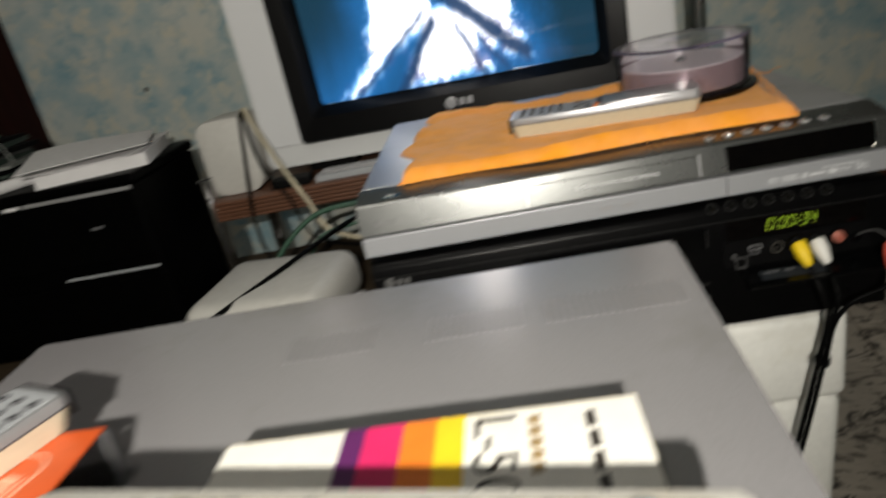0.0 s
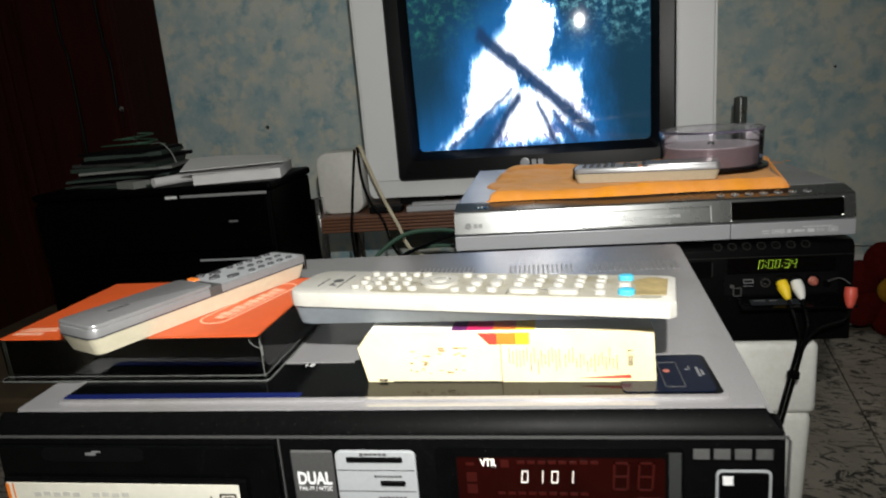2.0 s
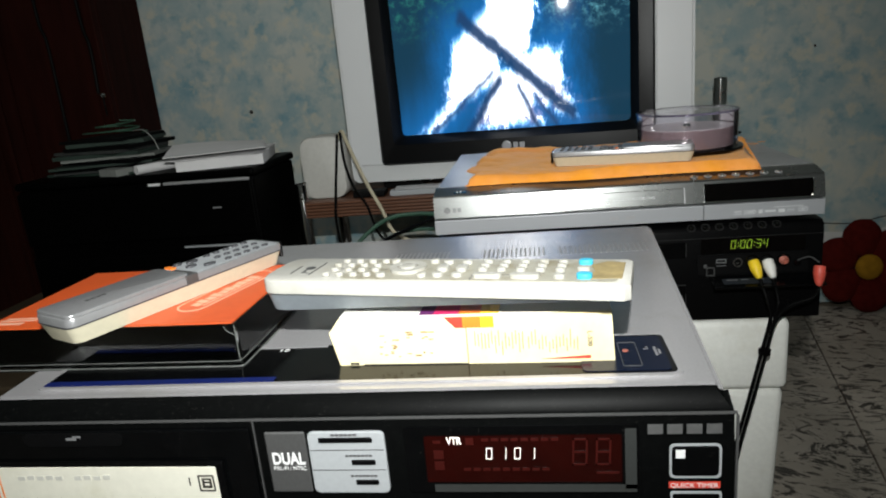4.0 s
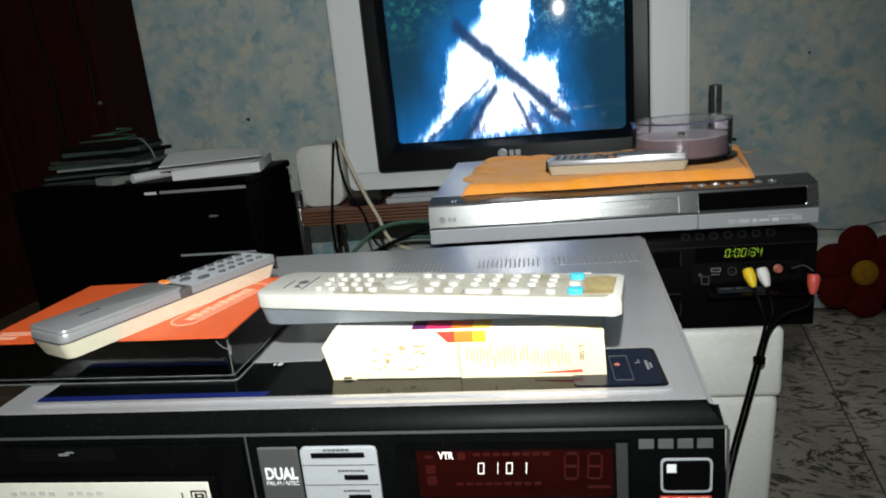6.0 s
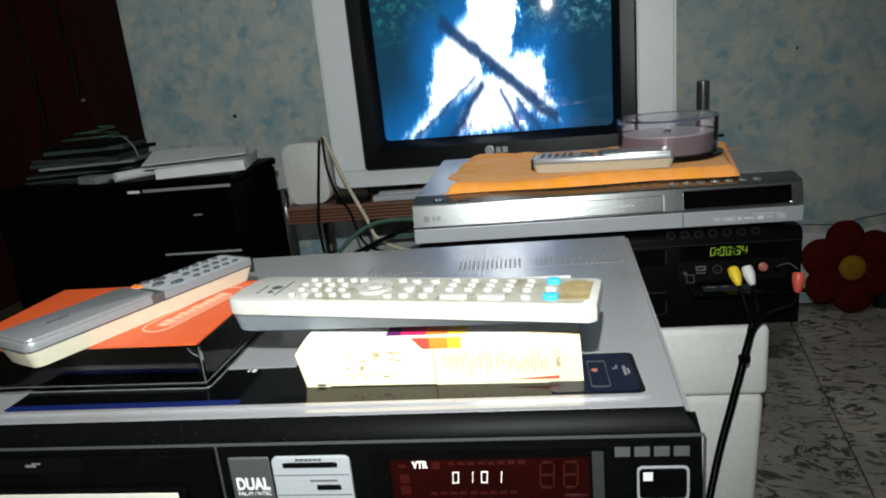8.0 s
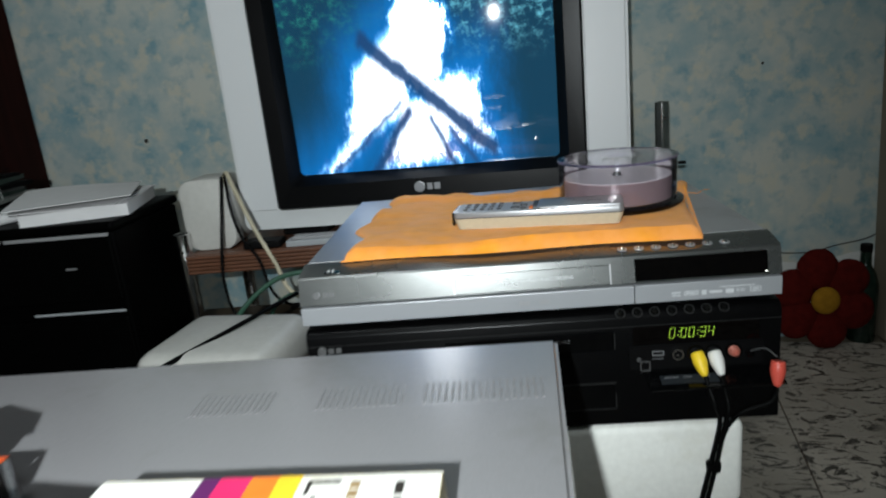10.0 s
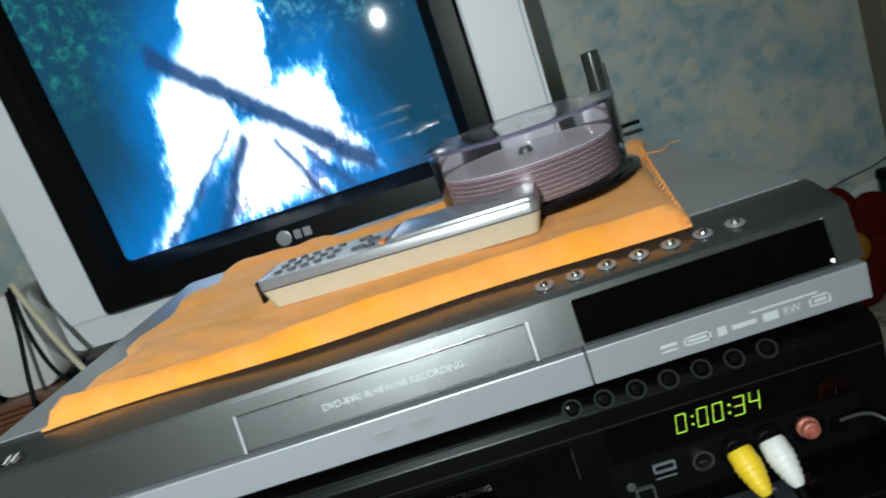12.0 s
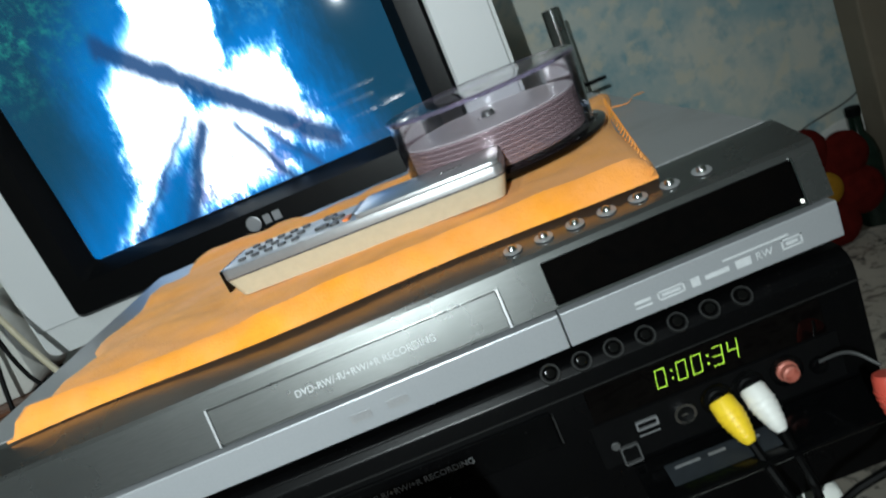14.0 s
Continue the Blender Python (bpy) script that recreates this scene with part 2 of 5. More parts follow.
def sponge_wall():
    """Grey-beige plaster sponged over with blue."""
    m, t, p = nodes_of("sponged_blue_plaster")
    a, b, c = noise_node(t, 8, 4, rough=0.6), noise_node(t, 19, 3, rough=0.6), noise_node(t, 2.2, 3)
    base = ramp(t, c.outputs[0], [(0.35, (0.54, 0.57, 0.53)), (0.65, (0.60, 0.59, 0.51))])
    f = ramp(t, a.outputs[0], [(0.42, (0, 0, 0)), (0.66, (0.85, 0.85, 0.85))])
    col = mixed(t, f, base, (0.28, 0.42, 0.46))
    g = ramp(t, b.outputs[0], [(0.50, (0, 0, 0)), (0.70, (0.8, 0.8, 0.8))])
    col = mixed(t, g, col, (0.17, 0.335, 0.41))
    h = ramp(t, noise_node(t, 26, 3, rough=0.6).outputs[0], [(0.53, (0, 0, 0)), (0.66, (0.75, 0.75, 0.75))])
    col = mixed(t, h, col, (0.62, 0.59, 0.48))
    t.links.new(col, p.inputs["Base Color"])
    p.inputs["Roughness"].default_value = 0.7
    bump = t.nodes.new("ShaderNodeBump")
    bump.inputs["Strength"].default_value, bump.inputs["Distance"].default_value = 0.35, 0.002
    t.links.new(noise_node(t, 60, 5).outputs[0], bump.inputs["Height"])
    t.links.new(bump.outputs[0], p.inputs["Normal"])
    return m


def marble_tile():
    """Pale brown-grey ceramic with dark broken strokes."""
    m, t, p = nodes_of("flecked_marble_tile")
    info = t.nodes.new("ShaderNodeObjectInfo")
    base = ramp(t, noise_node(t, 7, 5).outputs[0], [(0.3, (0.40, 0.35, 0.29)), (0.7, (0.56, 0.50, 0.43))])
    tone = t.nodes.new("ShaderNodeMapRange")
    tone.inputs[3].default_value, tone.inputs[4].default_value = 0.85, 1.1
    t.links.new(info.outputs["Random"], tone.inputs[0])
    base = mixed(t, 1.0, base, tone.outputs[0], "MULTIPLY")
    strokes = ramp(t, noise_node(t, 13, 6, (1.0, 1.8, 1), 0.74, 2.8).outputs[0], [(0.52, (0, 0, 0)), (0.565, (0.95, 0.92, 0.92))])
    where = ramp(t, noise_node(t, 6, 3).outputs[0], [(0.30, (0, 0, 0)), (0.48, (1, 1, 1))])
    dark = mixed(t, 1.0, strokes, where, "MULTIPLY")
    col = mixed(t, dark, base, (0.045, 0.038, 0.033))
    t.links.new(col, p.inputs["Base Color"])
    p.inputs["Roughness"].default_value = 0.4
    return m


def speaker_cloth():
    """Silver plastic with rows of fine round holes."""
    m, t, p = nodes_of("perforated_silver_plastic")
    co = t.nodes.new("ShaderNodeTexCoord")
    v = t.nodes.new("ShaderNodeTexVoronoi")
    v.inputs["Scale"].default_value, v.inputs["Randomness"].default_value = 330, 0.0
    t.links.new(co.outputs["Object"], v.inputs["Vector"])
    col = ramp(t, v.outputs["Distance"], [(0.28, (0.14, 0.14, 0.14)), (0.40, (0.64, 0.65, 0.66))])
    t.links.new(col, p.inputs["Base Color"])
    p.inputs["Roughness"].default_value, p.inputs["Metallic"].default_value = 0.45, 0.0
    return m


SPONGE_WALL, MARBLE, PERFORATED = sponge_wall(), marble_tile(), speaker_cloth()


class Expr:
    """Arithmetic on shader sockets."""

    def __init__(self, t, s):
        self.t, self.s = t, s

    def _op(self, kind, *others):
        n = self.t.nodes.new("ShaderNodeMath")
        n.operation = kind
        for socket, o in zip(n.inputs, (self, *others)):
            if isinstance(o, Expr):
                self.t.links.new(o.s, socket)
            else:
                socket.default_value = o
        return Expr(self.t, n.outputs[0])

    def __add__(self, o):
        return self._op("ADD", o)

    def __sub__(self, o):
        return self._op("SUBTRACT", o)

    def __mul__(self, o):
        return self._op("MULTIPLY", o)

    def up(self, low, high):
        n = self.t.nodes.new("ShaderNodeMapRange")
        n.interpolation_type = "SMOOTHSTEP"
        n.inputs[1].default_value, n.inputs[2].default_value = low, high
        self.t.links.new(self.s, n.inputs[0])
        return Expr(self.t, n.outputs[0])

    def top(self, o):
        return self._op("MAXIMUM", o)

    def low(self, o):
        return self._op("MINIMUM", o)

    def size(self):
        return self._op("ABSOLUTE")


def campfire_screen(half, high):
    """The lit picture tube: a white-hot campfire with crossed logs on deep blue."""
    m, t, p = nodes_of("glowing_picture_tube")
    co, sep = t.nodes.new("ShaderNodeTexCoord"), t.nodes.new("ShaderNodeSeparateXYZ")
    t.links.new(co.outputs["Object"], sep.inputs[0])
    u0, v0 = Expr(t, sep.outputs["X"]) * (1 / half), Expr(t, sep.outputs["Z"]) * (1 / high)
    warp = Expr(t, noise_node(t, 20, 4, (1, 1, 0.4), 0.65).outputs[0]) - 0.5
    warp2 = Expr(t, noise_node(t, 85, 5, (1, 1, 0.35), 0.75).outputs[0]) - 0.5
    lick = Expr(t, noise_node(t, 60, 3, (1, 1, 0.12), 0.6).outputs[0]) - 0.5
    u, v = u0 + warp * 0.22 + warp2 * 0.20, v0 + warp * 0.10 + warp2 * 0.16 + lick * 0.10

    def lobe(cu, cv, ru, rv):
        a, b = (u - cu) * (1 / ru), (v - cv) * (1 / rv)
        return (a * a + b * b) * -1.0 + 1.0

    def flame(*corners):
        """A pointed flame between corners named against the clock."""
        out = None
        for (ua, va), (ub, vb) in zip(corners, corners[1:] + corners[:1]):
            du, dv = ub - ua, (vb - va) * 0.75
            n = math.hypot(du, dv)
            side = (u - ua) * (-dv / n) + (v - va) * (0.75 * du / n)
            out = side if out is None else out.low(side)
        return out * 5.0

    fire = lobe(0.03, 0.62, 0.21, 0.24).top(lobe(0.0, 0.90, 0.13, 0.17))
    fire = fire.top(flame((-0.60, 0.10), (-0.05, 0.28), (-0.10, 0.72), (-0.50, 0.50)))
    fire = fire.top(flame((0.0, 0.46), (0.10, 0.20), (0.55, 0.03), (0.47, 0.44)))
    fire = fire.top(flame((-0.36, 0.0), (0.30, 0.0), (0.18, 0.34), (-0.16, 0.36)))
    fire = fire.top(flame((-0.86, 0.0), (-0.66, 0.0), (-0.30, 0.24), (-0.36, 0.30)))

    def bar(u1, v1, u2, v2, wide):
        """How much a point lies on a log between two ends."""
        du, dv = (u2 - u1), (v2 - v1) * 0.75
        n = math.hypot(du, dv)
        along = ((u0 - u1) * (du / n) + (v0 - v1) * (0.75 * dv / n))
        off = ((u0 - u1) * (-dv / n) + (v0 - v1) * (0.75 * du / n) + warp2 * 0.035 + warp * 0.05).size()
        return (off * -1.0 + wide).up(-0.01, 0.03) * along.up(-0.02, 0.03) * (along * -1.0 + n).up(-0.02, 0.03)

    logs = bar(-0.42, 0.66, 0.56, 0.05, 0.042).top(bar(-0.74, 0.0, -0.12, 0.33, 0.020)).top(bar(-0.46, -0.08, -0.06, 0.30, 0.034)).top(bar(0.06, 0.26, 0.26, -0.05, 0.026)).top(bar(0.20, 0.20, 0.44, -0.03, 0.018))
    gaps = Expr(t, noise_node(t, 45, 5, (1, 1, 0.5), 0.7).outputs[0]).up(0.50, 0.60) * (v0 * -1.0).up(-0.40, -0.12)
    hot = fire.up(-0.10, 0.20) * (logs * -0.97 + 1.0) * (gaps * -0.8 + 1.0)
    halo = fire.up(-2.0, 0.5) * fire.up(-2.0, 0.5) * (Expr(t, noise_node(t, 9, 3).outputs[0]) * 0.9 + 0.5)
    leaf = Expr(t, noise_node(t, 75, 5, rough=0.75).outputs[0]).up(0.46, 0.80)
    upper = v0.up(0.45, 0.8)
    sky = mixed(t, halo.s, (0.005, 0.040, 0.078), (0.014, 0.19, 0.58))
    sky = mixed(t, (leaf * upper * (u0 * -1.0).up(0.1, 0.9)).s, sky, (0.04, 0.26, 0.20))
    sky = mixed(t, (leaf * upper * u0.up(-0.3, 0.4)).s, sky, (0.30, 0.85, 1.0))
    sky = mixed(t, (gaps * fire.up(-0.2, 0.5)).s, sky, (0.16, 0.14, 0.42))
    sky = mixed(t, logs.s, sky, (0.012, 0.055, 0.16))
    edge = mixed(t, fire.up(0.0, 0.22).s, (0.30, 0.62, 1.0), (1.0, 0.98, 1.0))
    picture = mixed(t, hot.s, sky, edge)
    power = (hot * 1.8 + 0.95)
    p.inputs["Base Color"].default_value = (0.012, 0.014, 0.016, 1)
    p.inputs["Roughness"].default_value = 0.035
    t.links.new(picture, p.inputs["Emission Color"])
    t.links.new(power.s, p.inputs["Emission Strength"])
    return m


# ---------- mesh helpers ----------
def thing(name, at, label, category, yaw=0.0, group="", kind=""):
    ob = new(name)
    ob.matrix_world = pose(*at, 0, 0, yaw)
    ob.empty_display_size = 0.02
    return tagged(ob, label, category, group, kind)


def part(name, bm, material, parent=None, label="", smooth=False):
    me = bpy.data.meshes.new(name)
    bm.to_mesh(me)
    bm.free()
    me.materials.append(material)
    if smooth:
        me.polygons.foreach_set("use_smooth", [True] * len(me.polygons))
        me.set_sharp_from_angle(angle=radians(40))
    ob = new(name, me)
    ob.parent = parent
    return tagged(ob, label)


def box(x0, x1, y0, y1, z0, z1, bevel=0.0, seg=2, m=None):
    bm = bmesh.new()
    bmesh.ops.create_cube(bm, size=1, matrix=Matrix.LocRotScale(((x0 + x1) / 2, (y0 + y1) / 2, (z0 + z1) / 2), None, (x1 - x0, y1 - y0, z1 - z0)))
    if bevel:
        bmesh.ops.bevel(bm, geom=bm.edges[:], offset=bevel, segments=seg, profile=0.5, affect="EDGES", clamp_overlap=True)
    if m:
        bm.transform(m)
    return bm


def join(*parts_):
    out = bmesh.new()
    for b in parts_:
        me = bpy.data.meshes.new("tmp")
        b.to_mesh(me)
        b.free()
        out.from_mesh(me)
        bpy.data.meshes.remove(me)
    return out


def tilted(bm, at, rx=0, ry=0, rz=0):
    bm.transform(pose(*at, rx, ry, rz))
    return bm


def lathe(profile, seg=48, at=(0, 0, 0), m=None):
    """A body turned round z from (radius, height) pairs."""
    bm = bmesh.new()
    rings = []
    for r, z in profile:
        if r < 1e-6:
            rings.append([bm.verts.new((0, 0, z))])
        else:
            rings.append([bm.verts.new((r * math.cos(2 * math.pi * i / seg), r * math.sin(2 * math.pi * i / seg), z)) for i in range(seg)])
    for a, b in zip(rings, rings[1:]):
        for i in range(seg):
            j = (i + 1) % seg
            face = [a[i % len(a)], a[j % len(a)], b[j % len(b)], b[i % len(b)]]
            face = [v for n, v in enumerate(face) if v not in face[:n]]
            if len(face) > 2:
                bm.faces.new(face)
    bmesh.ops.recalc_face_normals(bm, faces=bm.faces[:])
    bm.transform(Matrix.Translation(at) if m is None else m)
    return bm


def rounded(w, h, r, seg=5):
    """The outline of a rectangle with round corners about the origin."""
    out = []
    for cx, cy, a in ((w / 2 - r, h / 2 - r, 0), (-w / 2 + r, h / 2 - r, 90), (-w / 2 + r, -h / 2 + r, 180), (w / 2 - r, -h / 2 + r, 270)):
        out += [(cx + r * math.cos(radians(a + 90 * i / seg)), cy + r * math.sin(radians(a + 90 * i / seg))) for i in range(seg + 1)]
    return out


def slab(outline, thick, m=None, bevel=0.0):
    """An outline in x and y, raised by thick."""
    bm = bmesh.new()
    low = [bm.verts.new((x, y, 0)) for x, y in outline]
    high = [bm.verts.new((x, y, thick)) for x, y in outline]
    bm.faces.new(low[::-1])
    top = bm.faces.new(high)
    n = len(low)
    for i in range(n):
        bm.faces.new((low[i], low[(i + 1) % n], high[(i + 1) % n], high[i]))
    bmesh.ops.recalc_face_normals(bm, faces=bm.faces[:])
    if bevel:
        bmesh.ops.bevel(bm, geom=list(top.edges), offset=bevel, segments=2, profile=0.5, affect="EDGES", clamp_overlap=True)
    if m:
        bm.transform(m)
    return bm


def ring(outer, inner, thick, m=None):
    """A flat frame between two outlines of the same count."""
    bm = bmesh.new()
    rows = [[bm.verts.new((x, y, z)) for x, y in o] for o, z in ((outer, 0), (outer, thick), (inner, thick), (inner, 0))]
    n = len(outer)
    for a, b in zip(rows, rows[1:] + rows[:1]):
        for i in range(n):
            bm.faces.new((a[i], a[(i + 1) % n], b[(i + 1) % n], b[i]))
    bmesh.ops.recalc_face_normals(bm, faces=bm.faces[:])
    if m:
        bm.transform(m)
    return bm


def smooth_line(points, per=8):
    """A curve through the given points."""
    p = [Vector(q) for q in points]
    p = [2 * p[0] - p[1]] + p + [2 * p[-1] - p[-2]]
    out = []
    for a, b, c, d in zip(p, p[1:], p[2:], p[3:]):
        for i in range(per):
            s = i / per
            out.append(0.5 * (2 * b + (c - a) * s + (2 * a - 5 * b + 4 * c - d) * s * s + (3 * b - a - 3 * c + d) * s**3))
    return out + [p[-2]]


def cord(points, r, seg=8, per=8):
    """A round cord along a curve."""
    line = smooth_line(points, per)
    bm = bmesh.new()
    rows = []
    for i, q in enumerate(line):
        d = (line[min(i + 1, len(line) - 1)] - line[max(i - 1, 0)]).normalized()
        a = d.cross(Vector((0.3, 0.2, 1)) if abs(d.z) < 0.9 else Vector((1, 0.1, 0))).normalized()
        b = d.cross(a)
        rows.append([bm.verts.new(q + r * (a * math.cos(2 * math.pi * k / seg) + b * math.sin(2 * math.pi * k / seg))) for k in range(seg)])
    for a, b in zip(rows, rows[1:]):
        for k in range(seg):
            bm.faces.new((a[k], a[(k + 1) % seg], b[(k + 1) % seg], b[k]))
    bm.faces.new(rows[0])
    bm.faces.new(rows[-1])
    bmesh.ops.recalc_face_normals(bm, faces=bm.faces[:])
    return bm


FRONT = Matrix.Rotation(radians(90), 4, "X")  # lays x, y onto a face that looks along -y


def on_front(x, y, z):
    return Matrix.Translation((x, y, z)) @ FRONT


def words(text, height, m, wide=None, thick=0.0002, bold=0.0):
    """Raised letters with their lower left corner at the origin of m; height is that of a capital."""
    cu = bpy.data.curves.new("words", "FONT")
    cu.body, cu.size, cu.extrude, cu.offset = text, height / 0.7, thick, bold * height
    ob = bpy.data.objects.new("words", cu)
    me = bpy.data.meshes.new_from_object(ob)
    bm = bmesh.new()
    bm.from_mesh(me)
    bpy.data.objects.remove(ob)
    bpy.data.meshes.remove(me)
    bpy.data.curves.remove(cu)
    xs = [v.co.x for v in bm.verts]
    lo, hi = min(xs), max(xs)
    f = wide / (hi - lo) if wide else 1
    for v in bm.verts:
        v.co.x = (v.co.x - lo) * f
    bm.transform(m)
    return bm


def bars(rows, m, thick=0.0002):
    """Plain bars (x, y, width, height) in a plane."""
    return join(*[box(x, x + w, y, y + h, 0, thick, m=m) for x, y, w, h in rows])


def digits(text, height, m, slant=0.12, pitch=0.75, stroke=0.11):
    """Seven-segment figures; a colon takes a third of the room."""
    on = {"0": "abcdef", "1": "bc", "2": "abged", "3": "abgcd", "4": "fgbc", "5": "afgcd", "8": "abcdefg"}
    h, w, s = 1.0, 0.52, stroke
    at = {"a": (0, h - s, w, s), "d": (0, 0, w, s), "g": (0, h / 2 - s / 2, w, s), "f": (0, h / 2, s, h / 2), "e": (0, 0, s, h / 2), "b": (w - s, h / 2, s, h / 2), "c": (w - s, 0, s, h / 2)}
    out, x = [], 0.0
    for ch in text:
        if ch == ":":
            out += [box(x + 0.05, x + 0.05 + s, y, y + s, 0, 0.02) for y in (0.25, 0.65)]
            x += 0.3
        else:
            for k in on[ch]:
                a, b, c, d = at[k]
                g = 0.025
                out.append(box(x + a + g, x + a + c - g, b + g, b + d - g, 0, 0.02))
            x += pitch
    bm = join(*out)
    for v in bm.verts:
        v.co.x += slant * v.co.y
    bm.transform(m @ Matrix.Diagonal((height, height, 0.01, 1)))
    return bm


def disc(r, thick, m, seg=20):
    return lathe([(0, 0), (r, 0), (r, thick * 0.7), (r * 0.85, thick), (0, thick)], seg, m=m)


# ---------- room ----------
def room():
    x0, x1, y0, y1, top = -2.3, 1.7, -2.2, 0.9, 2.5
    w = 0.12
    north = tagged(part("wall_north", box(x0 - w, x1 + w, y1, y1 + w, 0, top), SPONGE_WALL), "plaster wall sponged in blue over grey-beige", "wall", kind="structure")
    tagged(part("wall_south", box(x0 - w, x1 + w, y0 - w, y0, 0, top), SPONGE_WALL), "plain plaster wall sponged in pale blue", "wall", kind="structure")
    tagged(part("wall_west", box(x0 - w, x0, y0, y1, 0, top), SPONGE_WALL), "plain plaster wall sponged in pale blue", "wall", kind="structure")
    tagged(part("wall_east", box(x1, x1 + w, y0, y1, 0, top), SPONGE_WALL), "plain plaster wall sponged in pale blue", "wall", kind="structure")
    tagged(part("ceiling", box(x0 - w, x1 + w, y0 - w, y1 + w, top, top + 0.1), CEIL_PAINT), "plain white painted ceiling", "ceiling", kind="structure")
    pil = tilted(box(0, 0.4, -0.06, 0.0, 0, top, 0.004), (0.585, 0.897, 0), 0, -1.5, 0)
    tagged(part("trim", pil, BEIGE_PAINT), "beige painted upright trim beside the blue wall", "trim", kind="structure")
    crack = cord([(0.36, 0.899, 0.205), (0.44, 0.899, 0.2), (0.50, 0.899, 0.212), (0.56, 0.899, 0.222), (0.6, 0.899, 0.24)], 0.0013, 6)
    part("crack", crack, DARK_INK, north, "dark crack in the plaster")
    peel = slab([(0.30, 0.06), (0.63, 0.05), (0.62, 0.20), (0.53, 0.192), (0.47, 0.175), (0.40, 0.18), (0.3, 0.19)], 0.002, Matrix.Translation((0, 0.8998, 0)) @ FRONT)
    part("patch", peel, CEIL_PAINT, north, "whitish bare plaster patch")
    for x, z, r in ((-1.023, 0.581, 0.005), (-0.60, 0.86, 0.004), (0.33, 0.62, 0.003)):
        part("nail_hole", disc(r, 0.001, on_front(x, 0.8995, z), 10), DARK_INK, north)
    # unseen fixture, added to go with the ceiling fill light
    lampo = thing("added_ceiling_lamp", (-0.75, -0.75, 2.44), "unseen round white ceiling lamp, added to light the room", "lamp")
    part("base", lathe([(0, 0.06), (0.2, 0.06), (0.2, 0.03), (0.19, 0.025), (0, 0.025)]), WHITE_PLASTIC, lampo)
    part("diffuser", lathe([(0, 0.024), (0.19, 0.024), (0.185, 0.0), (0.15, -0.012), (0, -0.016)]), LAMP_GLOW, lampo)


TV_X, TV_Y, TV_Z, TV_YAW = -0.347, 0.445, 0.45, -4.2


def television():
    tv = thing("television", (TV_X, TV_Y, TV_Z), "silver flat-tube television with black bezel, switched on", "television", TV_YAW)
    w, h = 0.307, 0.475
    # silver cabinet, deepest in the middle
    body = bmesh.new()
    rows = []
    for y, sx, z0, z1 in ((0.0, w, 0.0, h), (0.035, w + 0.002, -0.001, h), (0.09, w - 0.004, 0.002, h - 0.006), (0.2, 0.25, 0.004, h - 0.03), (0.3, 0.19, 0.01, h - 0.09), (0.40, 0.15, 0.03, h - 0.15)):
        o = rounded(2 * sx, z1 - z0, 0.012 if y < 0.1 else 0.03, 3)
        rows.append([body.verts.new((x, y, z + (z0 + z1) / 2)) for x, z in o])
    for a, b in zip(rows, rows[1:]):
        for i in range(len(a)):
            body.faces.new((a[i], a[(i + 1) % len(a)], b[(i + 1) % len(a)], b[i]))
    body.faces.new(rows[-1])
    bmesh.ops.recalc_face_normals(body, faces=body.faces[:])
    part("cabinet", body, TV_SILVER, tv, "silver plastic cabinet", True)
    m = on_front(0, 0.001, h / 2)
    frame_in = [(x, y + (0.031 + 0.437) / 2 - h / 2) for x, y in rounded(0.486, 0.406, 0.006, 3)]
    part("front_frame", ring(rounded(2 * w, h, 0.012, 3), frame_in, 0.006, m), TV_SILVER, tv, "silver front frame")
    for s in (-1, 1):
        part("speaker_grille", box(s * 0.2745 - 0.0285, s * 0.2745 + 0.0285, -0.0075, -0.004, 0.032, h - 0.006, 0.001, 1), PERFORATED, tv, "finely perforated silver grille")
        part("panel_line", box(s * 0.277 - 0.027, s * 0.277 + 0.027, -0.0058, -0.005, 0.306, 0.3075), GREY_INK, tv)
    zc = 0.082 + 0.153
    outer = rounded(0.488, 0.406, 0.008, 3)
    mid = [(x, y) for x, y in rounded(0.436, 0.336, 0.008, 3)]
    off = (0.031 + 0.437) / 2
    bez = bmesh.new()
    rows = []
    for o, y, dz in ((outer, 0.004, off), (outer, -0.012, off), ([(x * 0.985, z * 0.985) for x, z in outer], -0.016, off), (mid, -0.013, zc), (rounded(0.410, 0.308, 0.008, 3), 0.010, zc)):
        rows.append([bez.verts.new((x, y, z + dz)) for x, z in o])
    for a, b in zip(rows, rows[1:]):
        for i in range(len(a)):
            bez.faces.new((a[i], a[(i + 1) % len(a)], b[(i + 1) % len(a)], b[i]))
    bmesh.ops.recalc_face_normals(bez, faces=bez.faces[:])
    part("bezel", bez, SCREEN_FRAME, tv, "charcoal black bezel", True)
    scr = bmesh.new()
    n = 14
    grid = [[scr.verts.new((0.2055 * (2 * i / n - 1), 0.006 + 0.006 * ((2 * i / n - 1) ** 2), 0.308 * j / n)) for i in range(n + 1)] for j in range(n + 1)]
    for j in range(n):
        for i in range(n):
            scr.faces.new((grid[j][i], grid[j][i + 1], grid[j + 1][i + 1], grid[j + 1][i]))
    screen = part("screen", scr, campfire_screen(0.203, 0.305), tv, "glass tube face showing a campfire in blue and white", True)
    screen.location, screen.rotation_euler = (0, 0, 0.081), (radians(1.5), 0, 0)
    # round badge and two letter-like marks
    part("badge", join(disc(0.0085, 0.001, on_front(-0.010, -0.0150, 0.054), 24), bars([(0.002, -0.005, 0.008, 0.010), (0.013, -0.005, 0.009, 0.010)], on_front(0, -0.0152, 0.054))), GREY_INK, tv, "small round silver badge")
